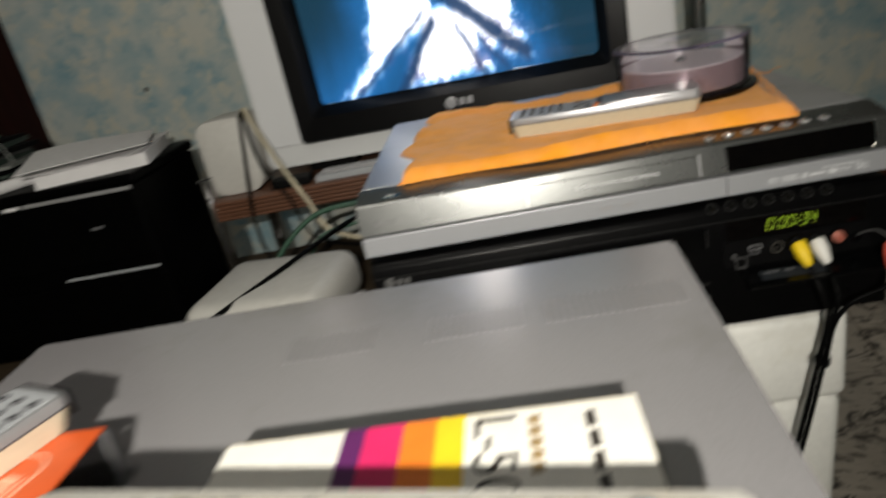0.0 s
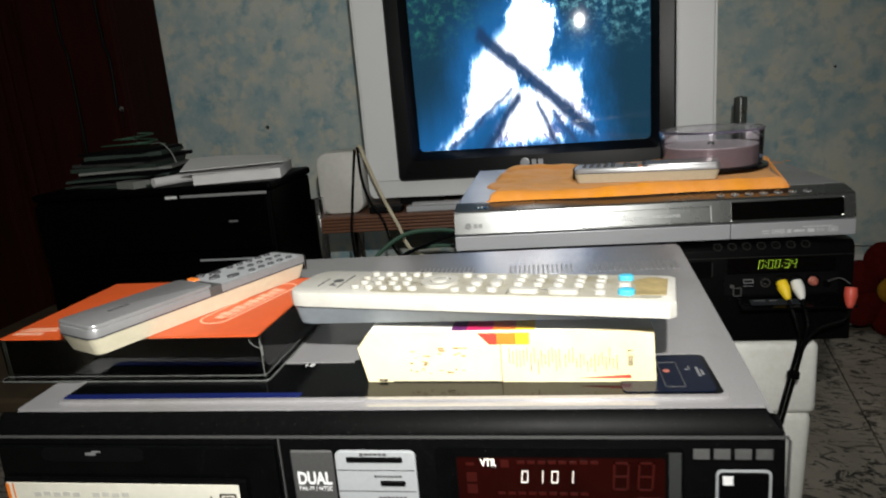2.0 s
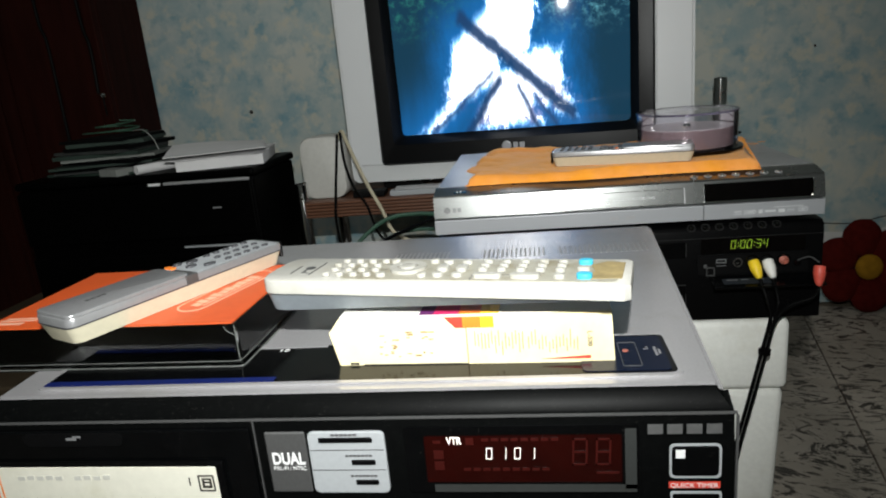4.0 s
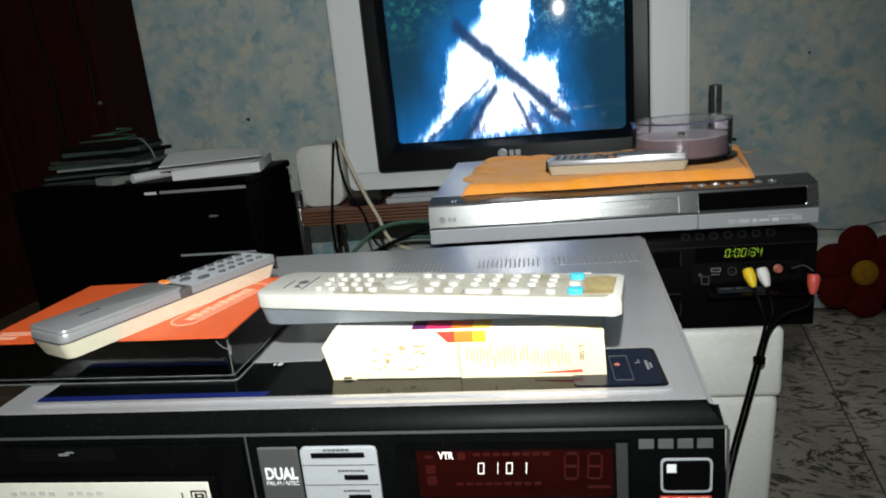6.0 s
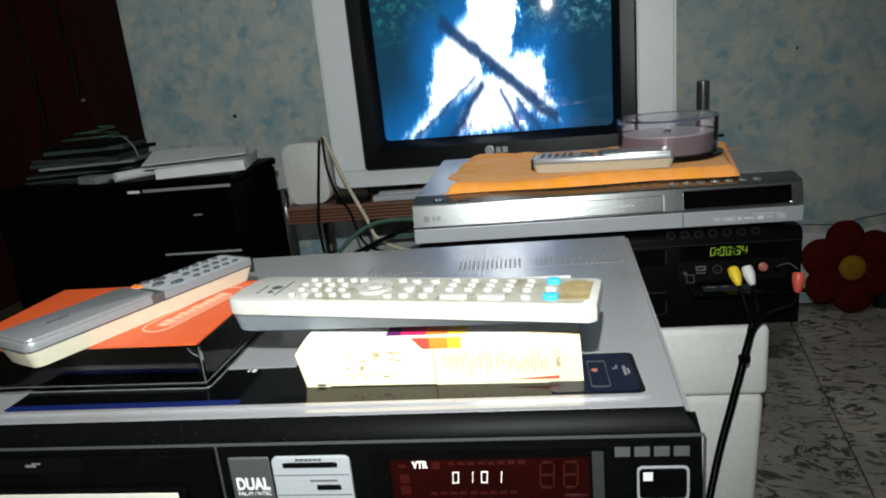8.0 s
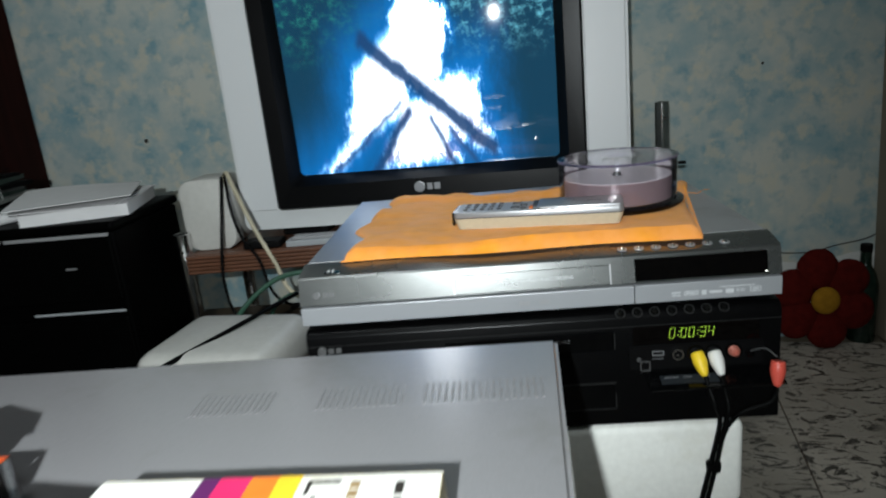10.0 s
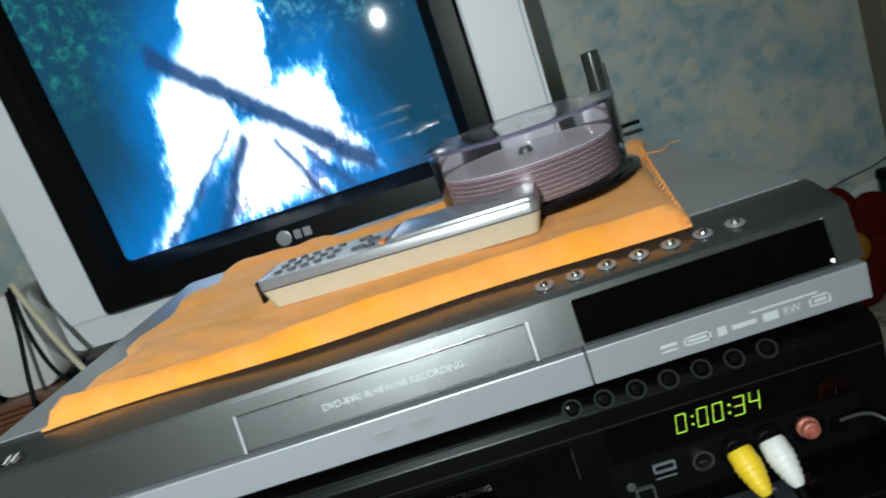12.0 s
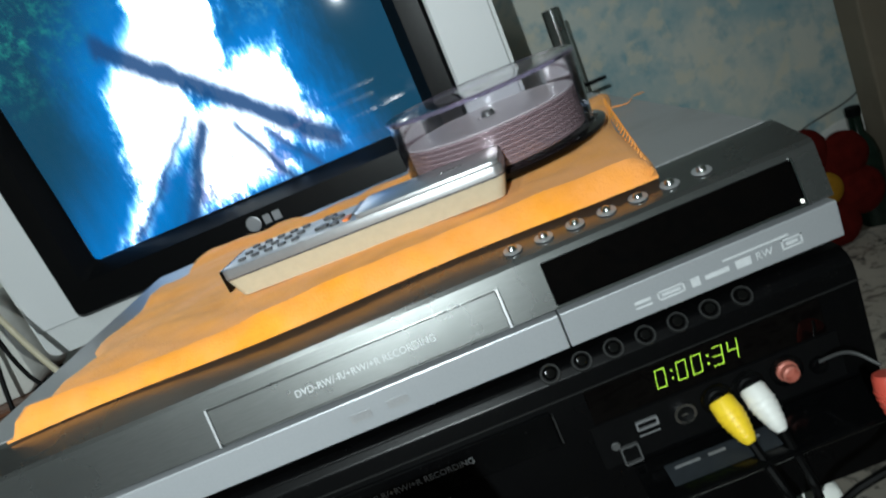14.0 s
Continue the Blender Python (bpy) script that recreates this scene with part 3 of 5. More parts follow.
    part("foot", box(-0.26, -0.18, 0.03, 0.12, -0.02, 0.004, 0.003), BLACK_MATT, tv)
    part("foot", box(0.18, 0.26, 0.05, 0.12, -0.02, 0.004, 0.003), BLACK_MATT, tv)
    part("foot", box(-0.12, 0.12, 0.25, 0.33, -0.02, 0.03, 0.003), BLACK_MATT, tv)


def tv_stand():
    st = thing("tv_stand", (0, 0, 0), "chrome-legged stand with a reeded brown wooden top", "stand")
    part("tabletop", box(-0.735, 0.050, 0.405, 0.845, 0.399, 0.4295, 0.003), WOOD, st, "brown wooden top")
    for k in range(5):
        z = 0.3995 + k * 0.006
        part("reed", box(-0.735, 0.050, 0.399, 0.406, z, z + 0.0052, 0.0018, 2), WOOD, st)
    for x, y, z in ((-0.742, 0.415, 0.464), (0.063, 0.42, 0.398), (-0.742, 0.655, 0.398), (0.063, 0.655, 0.58)):
        leg = part("leg", lathe([(0, 0), (0.0125, 0), (0.0125, z - 0.001), (0.0115, z), (0.0105, z - 0.001), (0.0105, z - 0.03), (0, z - 0.03)], 24, (x, y, 0)), CHROME, st, "chrome tube leg with an open top", True)
        part("hole", disc(0.003, 0.0008, on_front(x + 0.002, y - 0.0123, z - 0.028), 10), DARK_INK, leg)
    part("bracket", box(0.074, 0.104, 0.650, 0.658, 0.466, 0.471, 0.001), BLACK_MATT, st, "black bracket on the rear leg")
    return st


def flat_box_on_stand():
    b = thing("receiver_box", (-0.515, 0.435, 0.4295), "small flat grey receiver on the wooden stand", "receiver")
    part("body", box(-0.06, 0.06, -0.025, 0.0, 0, 0.010, 0.002), PALE_GREY, b)
    part("lid", box(-0.05, 0.06, -0.022, 0.0, 0.0102, 0.0145, 0.001), SILVER, b)
    d = thing("dark_adapter", (-0.615, 0.43, 0.4295), "small black power adapter on the stand", "adapter")
    part("body", box(-0.03, 0.03, -0.018, 0.016, 0, 0.012, 0.003), BLACK_MATT, d)


def white_unit():
    u = thing("plastic_housing", (-0.70, 0.43, 0.4295), "off-white rounded plastic housing standing on the stand", "housing")
    o = rounded(0.083, 0.115, 0.022, 6)
    part("front_shell", slab(o, 0.040, Matrix.Translation((0, 0.040, 0.0575)) @ FRONT, 0.004), WHITE_PLASTIC, u, "", True)
    part("rear_shell", slab([(x * 0.99, z * 0.99) for x, z in o], 0.034, Matrix.Translation((0, 0.0748, 0.0570)) @ FRONT), WHITE_PLASTIC, u, "", True)
    part("base", box(-0.030, 0.030, 0.004, 0.07, 0.0, 0.004), BLACK_MATT, u)


def tower():
    """The black cabinet with papers on it."""
    b = thing("black_player_cabinet", (-1.005, 0.30, 0.27), "tall glossy black audio cabinet with a thin silver strip", "cabinet")
    part("body", box(-0.222, 0.222, 0.004, 0.20, 0.0, 0.230, 0.004), CABINET_BLACK, b)
    part("lid", box(-0.225, 0.225, 0.0, 0.205, 0.231, 0.245, 0.005), CABINET_BLACK, b)
    part("front_panel", box(-0.220, 0.220, -0.004, 0.003, 0.13, 0.226, 0.003), CABINET_BLACK, b)
    part("drawer", box(-0.220, 0.220, -0.004, 0.003, 0.012, 0.105, 0.003), CABINET_BLACK, b)
    part("silver_strip", box(0.063, 0.219, -0.0055, -0.0035, 0.2255, 0.2305, 0.0005, 1), SILVER, b, "thin silver strip")
    part("maker_mark", bars([(0.035, 0.2255, 0.022, 0.0045)], on_front(0, -0.0042, 0), 0.0005), WHITE_INK, b)
    part("tray_line", box(0.08, 0.219, -0.0055, -0.0035, 0.113, 0.1165, 0.0005, 1), PALE_GREY, b, "grey tray edge")
    part("small_mark", bars([(0.145, 0.180, 0.016, 0.003)], on_front(0, -0.0042, 0), 0.0005), GREY_INK, b)


def papers():
    g = "papers on the black cabinet"
    z = 0.5152
    rng = random.Random(4)

    def sheet(name, w, d, h, at, yaw, material, label, wave=0.0):
        bm = bmesh.new()
        n = 8
        for lev in (0, h):
            for j in range(n + 1):
                for i in range(n + 1):
                    x, y = w * (i / n - 0.5), d * (j / n - 0.5)
                    bm.verts.new((x, y, lev + wave * (math.sin(3.1 * i / n + 1) * 0.5 + 0.5) * (j / n)))
        bm.verts.ensure_lookup_table()
        s = (n + 1) ** 2
        for j in range(n):
            for i in range(n):
                a = j * (n + 1) + i
                bm.faces.new([bm.verts[k] for k in (a, a + n + 1, a + n + 2, a + 1)])
                bm.faces.new([bm.verts[k + s] for k in (a, a + 1, a + n + 2, a + n + 1)])
        rim = [i for i in range(n)] + [n + j * (n + 1) for j in range(n)] + [s - 1 - i for i in range(n)] + [(n - j) * (n + 1) for j in range(n)]
        for a, b in zip(rim, rim[1:] + rim[:1]):
            bm.faces.new([bm.verts[k] for k in (a, b, b + s, a + s)])
        ob = part(name, bm, material)
        ob.matrix_world = pose(*at, 0, 0, yaw)
        return tagged(ob, label, "paper", g)

    sheet("notepad", 0.148, 0.16, 0.017, (-0.866, 0.40, z), 14, PAPER, "stack of white papers on the black cabinet")
    sheet("loose_sheet", 0.155, 0.17, 0.0012, (-0.876, 0.405, z + 0.0175), 6, PAPER, "loose white sheet curling on a paper stack", 0.006)
    sheet("rolled_sheet", 0.05, 0.18, 0.012, (-1.015, 0.395, z), -24, GREY_PAPER, "grey folded paper on the black cabinet", 0.002)
    zz = z
    for k in range(11):
        m = (GREEN_PAPER, DULL_COVER, BLACK_MATT, GREEN_PAPER, BLACK_MATT, GREY_PAPER)[k % 6]
        h = rng.uniform(0.003, 0.007)
        sheet("booklet", 0.20 - 0.007 * k, 0.13, h, (-1.09 + rng.uniform(-0.012, 0.014), 0.41 + rng.uniform(-0.01, 0.01), zz), rng.uniform(-18, 18), m, "worn dull green and grey booklet in a pile", 0.0)
        zz += h + 0.0006
    w = thing("wire_coil", (-1.085, 0.41, zz + 0.0015), "loose coil of thin green wire on the booklets", "wire")
    part("wire", cord([(0.055 * math.cos(a * 0.7) * (1 - 0.02 * a) + 0.01 * math.sin(a), 0.040 * math.sin(a * 0.7), 0.001 + 0.0011 * a) for a in range(22)], 0.0014, 6, 4), CABLE_GREEN, w, "", True)
    part("wire_end", cord([(0.03, 0.01, 0.004), (0.075, -0.03, 0.006), (0.10, -0.045, -0.01), (0.11, -0.05, -0.03)], 0.0012, 6), GREY_PAPER, w, "", True)
    sheet("loose_sheet", 0.17, 0.15, 0.001, (-0.880, 0.390, z + 0.026), 22, PAPER, "curled white sheet on top of the papers", 0.010)
    ear = thing("rolled_paper", (-0.975, 0.345, z + 0.008), "small rolled pale paper at the cabinet's edge", "paper", 58)
    part("roll", tilted(lathe([(0, 0), (0.008, 0), (0.008, 0.08), (0.006, 0.08), (0.006, 0.002), (0, 0.002)], 20), (-0.04, 0, 0), 0, 90, 0), PAPER, ear)


def low_bench():
    b = thing("low_bench", (-0.93, 0.25, 0), "low dark wooden bench under the black cabinet", "bench")
    part("top", box(-0.42, 0.45, -0.25, 0.36, 0.247, 0.270, 0.005), BENCH_WOOD, b)
    for x in (-0.38, 0.40):
        for y in (-0.21, 0.32):
            part("leg", box(x - 0.02, x + 0.02, y - 0.02, y + 0.02, 0, 0.2465, 0.002), BENCH_WOOD, b)


def white_cases():
    for at, w, d, h, yaw, label in (((-0.594, 0.185, 0.270), 0.17, 0.15, 0.113, -8, "off-white rounded plastic case with a cable over it"), ((-0.655, 0.055, 0.270), 0.12, 0.13, 0.10, -20, "low off-white rounded plastic case beside another")):
        b = thing("plastic_case", at, label, "case", yaw, "white plastic cases")
        part("base", box(-w / 2, w / 2, -d / 2, d / 2, 0, h * 0.45, 0.008, 3), WHITE_PLASTIC, b, "", True)
        part("cover", box(-w / 2 - 0.002, w / 2 + 0.002, -d / 2 - 0.002, d / 2 + 0.002, h * 0.45 + 0.0005, h, 0.022, 4), WHITE_PLASTIC, b, "", True)


def wardrobe():
    w = thing("wardrobe", (-1.692, 0.70, 0), "tall dark red lacquered wooden wardrobe", "wardrobe")
    part("carcass", box(-0.42, 0.42, 0.02, 0.195, 0, 2.0, 0.004), RED_WOOD, w)
    for a, b in ((-0.42, -0.142), (-0.138, 0.138), (0.142, 0.42)):
        d = part("door", box(a, b, 0.0, 0.019, 0.06, 1.98, 0.003), RED_WOOD, w)
        part("moulding", ring([(x, z) for x, z in rounded(b - a - 0.05, 1.8, 0.01, 2)], rounded(b - a - 0.08, 1.77, 0.008, 2), 0.004, on_front((a + b) / 2, 0.0005, 1.02)), RED_WOOD, d)
    part("lock", disc(0.006, 0.003, on_front(0.406, -0.0005, 0.655), 14), CHROME, w)
    for x, z0 in ((0.300, 0.42), (0.402, 0.66)):
        part("hanging_cord", cord([(x - 0.006, -0.006, 1.90), (x - 0.003, -0.006, 1.3), (x - 0.010, -0.006, 0.86), (x, -0.006, 0.76), (x - 0.004, -0.006, z0)], 0.0035, 6), CABLE_BLACK, w, "dark cord hanging over the door")
    part("key_tassel", cord([(0.406, -0.004, 0.655), (0.408, -0.007, 0.635), (0.407, -0.005, 0.61)], 0.002, 6), CABLE_BLACK, w)


def felt_flower():
    """Stands on its lower petals, leaning on the wall."""
    f = thing("flower_cushion", (0.445, 0.835, 0.112), "red felt flower cushion with a yellow centre", "cushion")
    lean = Matrix.Rotation(radians(-8), 4, "X")
    for k in range(6):
        a = radians(90 + 60 * k + 7)
        bm = bmesh.new()
        bmesh.ops.create_uvsphere(bm, u_segments=20, v_segments=12, radius=1)
        for v in bm.verts:
            x, y, z = v.co
            r = 1 + 0.05 * noise.noise(Vector((x, y, z + k)) * 2.0)
            v.co = (x * 0.043 * r * (1 + 0.10 * z), y * 0.017, z * 0.046 * r)
        bm.transform(lean @ Matrix.Translation((0.066 * math.cos(a), 0, 0.066 * math.sin(a))) @ Matrix.Rotation(-a + math.pi / 2, 4, "Y"))
        part("petal", bm, FELT_RED, f, "", True)
    core = bmesh.new()
    bmesh.ops.create_uvsphere(core, u_segments=24, v_segments=12, radius=1)
    core.transform(lean @ Matrix.Translation((0, -0.016, 0)) @ Matrix.Diagonal((0.030, 0.013, 0.030, 1)))
    part("centre", core, FELT_YELLOW, f, "yellow felt centre", True)


def green_bottle():
    o = thing("glass_bottle", (0.545, 0.862, 0), "dark green bottle on the floor behind the flower cushion", "bottle")
    part("body", lathe([(0, 0), (0.026, 0), (0.028, 0.004), (0.028, 0.13), (0.022, 0.155), (0.011, 0.175), (0.0105, 0.205), (0, 0.205)], 28), BOTTLE, o, "", True)
    part("cap", lathe([(0, 0.2055), (0.012, 0.2055), (0.012, 0.219), (0.011, 0.221), (0, 0.221)], 20), BLACK_MATT, o)


def cooler():
    c = thing("styrofoam_box", (-0.215, 0.17, 0), "white styrofoam box carrying the video recorders", "box")
    body = box(-0.1855, 0.1855, -0.170, 0.172, 0, 0.2435, 0.010, 3)
    for v in body.verts:
        v.co.x *= 0.95 + 0.05 * v.co.z / 0.2435
    part("body", body, STYRO, c, "", True)
    part("lid", box(-0.187, 0.187, -0.174, 0.175, 0.2445, 0.3335, 0.008, 3), STYRO, c, "thick styrofoam lid", True)


room()
tv_stand()
television()
flat_box_on_stand()
white_unit()
low_bench()
tower()
papers()
white_cases()
wardrobe()
felt_flower()
green_bottle()
cooler()


# ---------- video machines ----------
def silver_recorder():
    """Origin at the front lower right corner."""
    r = thing("silver_recorder", (0, 0, 0.45), "silver disc recorder with a brushed steel front", "recorder")
    part("chassis", box(-0.430, 0.0, 0.036, 0.33, 0.007, 0.0565, 0.001, 1), SILVER, r, "silver sheet-metal cover")
    for x in (-0.39, -0.04):
        for y in (0.06, 0.29):
            part("rubber_foot", lathe([(0, 0.0), (0.012, 0), (0.013, 0.0072), (0, 0.0072)], 16, (x, y, 0)), BLACK_MATT, r)
    # upper fascia: flat front, then a shallow slope back to the cover
    fas = bmesh.new()
    prof = [(0.0012, 0.0245), (0.0, 0.0255), (0.0054, 0.0490), (0.0072, 0.0507), (0.030, 0.0555), (0.0355, 0.0562), (0.0355, 0.0245)]
    a = [fas.verts.new((-0.4315, y, z)) for y, z in prof]
    b = [fas.verts.new((0.0015, y, z)) for y, z in prof]
    fas.faces.new(a), fas.faces.new(b[::-1])
    for i in range(len(prof)):
        fas.faces.new((a[i], a[(i + 1) % len(prof)], b[(i + 1) % len(prof)], b[i]))
    bmesh.ops.recalc_face_normals(fas, faces=fas.faces[:])
    part("fascia", fas, BRUSHED, r, "brushed dark steel fascia")
    part("lower_strip", box(-0.4315, -0.1262, -0.001, 0.034, 0.006, 0.0229, 0.0006), LOWER_STRIP, r, "pale silver strip")
    part("lower_strip", box(-0.1255, 0.0015, -0.001, 0.034, 0.006, 0.0229, 0.0006), LOWER_STRIP, r, "pale silver strip")
    lean = Matrix.Translation((0, 0, 0.0255)) @ Matrix.Rotation(radians(-13), 4, "X") @ Matrix.Translation((0, 0, -0.0255))

    def leaned(bm):
        bm.transform(lean)
        return bm

    tray = part("tray_door", leaned(box(-0.286, -0.147, -0.0022, 0.001, 0.0262, 0.0436, 0.0006, 1)), BRUSHED, r)
    part("tray_edge", leaned(box(-0.287, -0.2858, -0.0026, 0.0, 0.0258, 0.0440)), SILVER, tray)
    part("tray_edge", leaned(box(-0.1472, -0.146, -0.0026, 0.0, 0.0258, 0.0440)), SILVER, tray)
    part("print", leaned(words("DVD-RW/-R/+RW/+R RECORDING", 0.0032, on_front(-0.246, -0.0023, 0.0335), 0.067, 0.0001)), PALE_PRINT, tray, "white print")
    win = part("display_window", leaned(box(-0.125, -0.0112, -0.0012, 0.001, 0.0268, 0.0466, 0.0004, 1)), BLACK_GLASS, r, "black display window")
    part("window_rim", leaned(box(-0.1255, -0.0107, -0.0018, 0.0005, 0.0256, 0.0267)), CHROME, win)
    part("window_rim", leaned(box(-0.0111, -0.0103, -0.0018, 0.0005, 0.0256, 0.047)), CHROME, win)
    # small glowing dot in the window's lower right corner
    part("glowing_dot", leaned(disc(0.0008, 0.0008, on_front(-0.0124, -0.0014, 0.0282), 10)), LED_WHITE, win)
    for k in range(7):
        x = -0.133 + k * 0.015
        m = pose(x, 0.0155, 0.0528, 10, 0, 0)
        btn = part("button", disc(0.0044, 0.0006, m, 18), SILVER, r, "", True)
        part("cap", lathe([(0.0024, 0.0004), (0.0020, 0.0018), (0.0010, 0.0026), (0, 0.0028)], 14, m=m), CHROME, btn, "shiny domed cap", True)
    pw = part("power_button", tilted(slab(rounded(0.015, 0.005, 0.002, 3), 0.0012), (-0.400, 0.012, 0.0522), 10), CHROME, r)
    part("power_mark", bars([(-0.404, 0.0, 0.0015, 0.006), (-0.400, 0.0, 0.0015, 0.006)], pose(0, 0.010, 0.0537, 10), 0.0003), WHITE_INK, pw)
    part("badge", leaned(join(disc(0.0038, 0.0006, on_front(-0.4155, -0.0001, 0.0345), 20), bars([(-0.409, -0.0025, 0.0042, 0.005), (-0.4035, -0.0025, 0.0045, 0.005)], on_front(0, -0.0002, 0.0345)))), WORDMARK_GREY, r, "small grey maker's badge")
    part("format_print", join(bars([(-0.229, -0.002, 0.010, 0.004), (-0.211, -0.002, 0.010, 0.004)], on_front(0, -0.0011, 0.014))), SILVER, r)
    part("format_print", bars([(-0.0935, -0.0018, 0.0075, 0.0008), (-0.0935, 0.0005, 0.0075, 0.0014), (-0.0830, -0.002, 0.0125, 0.0008), (-0.0830, 0.0016, 0.0125, 0.0008), (-0.0830, -0.002, 0.0008, 0.0044), (-0.0713, -0.002, 0.0008, 0.0044), (-0.081, -0.0004, 0.0085, 0.0012), (-0.0675, -0.002, 0.004, 0.0042), (-0.061, -0.001, 0.011, 0.0022), (-0.047, -0.002, 0.007, 0.004), (-0.026, -0.002, 0.0095, 0.0008), (-0.026, 0.002, 0.0095, 0.0008), (-0.026, -0.002, 0.0008, 0.0048), (-0.0173, -0.002, 0.0008, 0.0048), (-0.0238, -0.0004, 0.005, 0.0016), (-0.052, 0.0038, 0.03, 0.0009)], on_front(0, -0.0011, 0.0125)), PALE_PRINT, r)
    part("print", words("RW", 0.0036, on_front(-0.0375, -0.0011, 0.0108), 0.0075, 0.0001), PALE_PRINT, r)


def black_recorder():
    r = thing("black_recorder", (0, -0.003, 0.3335), "dusty black disc and cassette recorder with leads plugged in", "recorder")
    part("chassis", box(-0.429, -0.001, 0.03, 0.33, 0.004, 0.1163, 0.001, 1), BLACK_MATT, r)
    for x in (-0.37, -0.06):
        for y in (0.05, 0.29):
            part("rubber_foot", lathe([(0, 0.0), (0.012, 0), (0.013, 0.0042), (0, 0.0042)], 16, (x, y, 0)), BLACK_MATT, r)
    fas = bmesh.new()
    prof = [(0.0, 0.003), (0.0, 0.108), (0.0015, 0.112), (0.005, 0.1155), (0.010, 0.1163), (0.029, 0.1165), (0.029, 0.003)]
    a = [fas.verts.new((-0.430, y, z)) for y, z in prof]
    b = [fas.verts.new((0.001, y, z)) for y, z in prof]
    fas.faces.new(a), fas.faces.new(b[::-1])
    for i in range(len(prof)):
        fas.faces.new((a[i], a[(i + 1) % len(prof)], b[(i + 1) % len(prof)], b[i]))
    bmesh.ops.recalc_face_normals(fas, faces=fas.faces[:])
    bmesh.ops.bevel(fas, geom=[e for e in fas.edges if abs(e.verts[0].co.x - e.verts[1].co.x) > 0.1 and min(v.co.y for v in e.verts) < 0.012], offset=0.0015, segments=2, affect="EDGES")
    part("fascia", fas, BLACK, r, "dusty black plastic fascia", True)
    part("groove", box(-0.43, 0.001, -0.0008, 0.001, 0.1015, 0.1020), DUSTY_RING, r)
    for k in range(7):
        m = pose(-0.139 + k * 0.0152, 0.0028, 0.1140, 45, 0, 0)
        btn = part("button", lathe([(0.0048, -0.001), (0.0046, 0.0003), (0.0038, 0.0003), (0.0036, -0.0006)], 18, m=m), DUSTY_RING, r, "dusty ring", True)
        part("cap", lathe([(0.0030, -0.0010), (0.0028, 0.0002), (0.0022, 0.0012), (0, 0.0016)], 14, m=m), BUTTON_SHINE, btn, "", True)
    win = part("display_window", box(-0.129, -0.018, -0.0013, 0.001, 0.0835, 0.1012, 0.0004, 1), BLACK_GLASS, r, "black display window")
    part("counter", digits("0:00:34", 0.0098, on_front(-0.0975, -0.0015, 0.0885), pitch=0.72, stroke=0.078), LED_GREEN, win, "lit green counter figures")
    part("disc_tray", box(-0.300, -0.1462, -0.0018, 0.001, 0.080, 0.0985, 0.0006, 1), BLACK_GLOSS, r)
    part("tray_edge", box(-0.1458, -0.1450, -0.0024, 0.0, 0.0815, 0.0965), DUSTY_RING, r)
    part("print", words("DVD-RW/-R/+RW/+R RECORDING", 0.0030, on_front(-0.252, -0.0019, 0.0895), 0.066, 0.0001), GREY_INK, r, "grey print")
    part("format_print", bars([(-0.229, 0, 0.010, 0.0045), (-0.213, 0, 0.010, 0.0045)], on_front(0, -0.0019, 0.0725)), GREY_INK, r)
    slot = part("cassette_flap", box(-0.385, -0.146, -0.0016, 0.001, 0.0215, 0.0468, 0.0006, 1), BLACK_GLOSS, r, "black cassette flap")
    part("flap_line", box(-0.385, -0.145, -0.0022, 0.0, 0.0469, 0.0477), DUSTY_RING, slot)
    part("flap_line", box(-0.385, -0.146, -0.0022, 0.0, 0.0206, 0.0212), DUSTY_RING, slot)
    part("flap_edge", box(-0.1457, -0.1448, -0.0022, 0.0, 0.0222, 0.036), DUSTY_RING, slot)
    part("badge", join(disc(0.0042, 0.0006, on_front(-0.4165, -0.0002, 0.097), 20), bars([(-0.4105, -0.0025, 0.0055, 0.005), (-0.403, -0.0025, 0.005, 0.005)], on_front(0, -0.0003, 0.097))), WORDMARK_GREY, r, "small grey maker's badge")
    # front sockets behind the let-down flap
    sock = part("socket_panel", box(-0.132, -0.014, -0.0008, 0.001, 0.0585, 0.0822), BLACK_MATT, r)
    part("s_video_socket", join(ring([(0.0052 * math.cos(i * 0.3927), 0.0052 * math.sin(i * 0.3927)) for i in range(16)], [(0.004 * math.cos(i * 0.3927), 0.004 * math.sin(i * 0.3927)) for i in range(16)], 0.0022, on_front(-0.0895, -0.001, 0.0725)), bars([(-0.0015, -0.001, 0.003, 0.001)], on_front(-0.0895, -0.0011, 0.0715))), CHROME, sock, "round metal-rimmed socket")
    part("usb_socket", join(ring([(x * 1.0, y) for x, y in rounded(0.0105, 0.0046, 0.0006, 2)], rounded(0.0088, 0.0030, 0.0004, 2), 0.0012, on_front(-0.107, -0.001, 0.0745)), bars([(-0.005, -0.006, 0.010, 0.0007)], on_front(-0.107, -0.001, 0.0745))), GREY_INK, sock)
    part("small_socket", disc(0.0022, 0.001, on_front(-0.124, -0.001, 0.069), 14), GREY_PLATE, sock)
    part("card_slot", ring(rounded(0.009, 0.010, 0.0008, 2), rounded(0.0072, 0.0082, 0.0006, 2), 0.0016, on_front(-0.1185, -0.001, 0.0625)), GREY_PLATE, sock)
    for x, ink in ((-0.0735, BLACK_MATT), (-0.0585, BLACK_MATT), (-0.040, COPPER)):
        s = part("phono_socket", lathe([(0.0050, 0), (0.0050, 0.0012), (0.0040, 0.0018), (0.0040, 0.0045), (0.0032, 0.005), (0.0026, 0.002), (0, 0.002)], 18, m=on_front(x, -0.0008, 0.0725)), ink, sock, "", True)
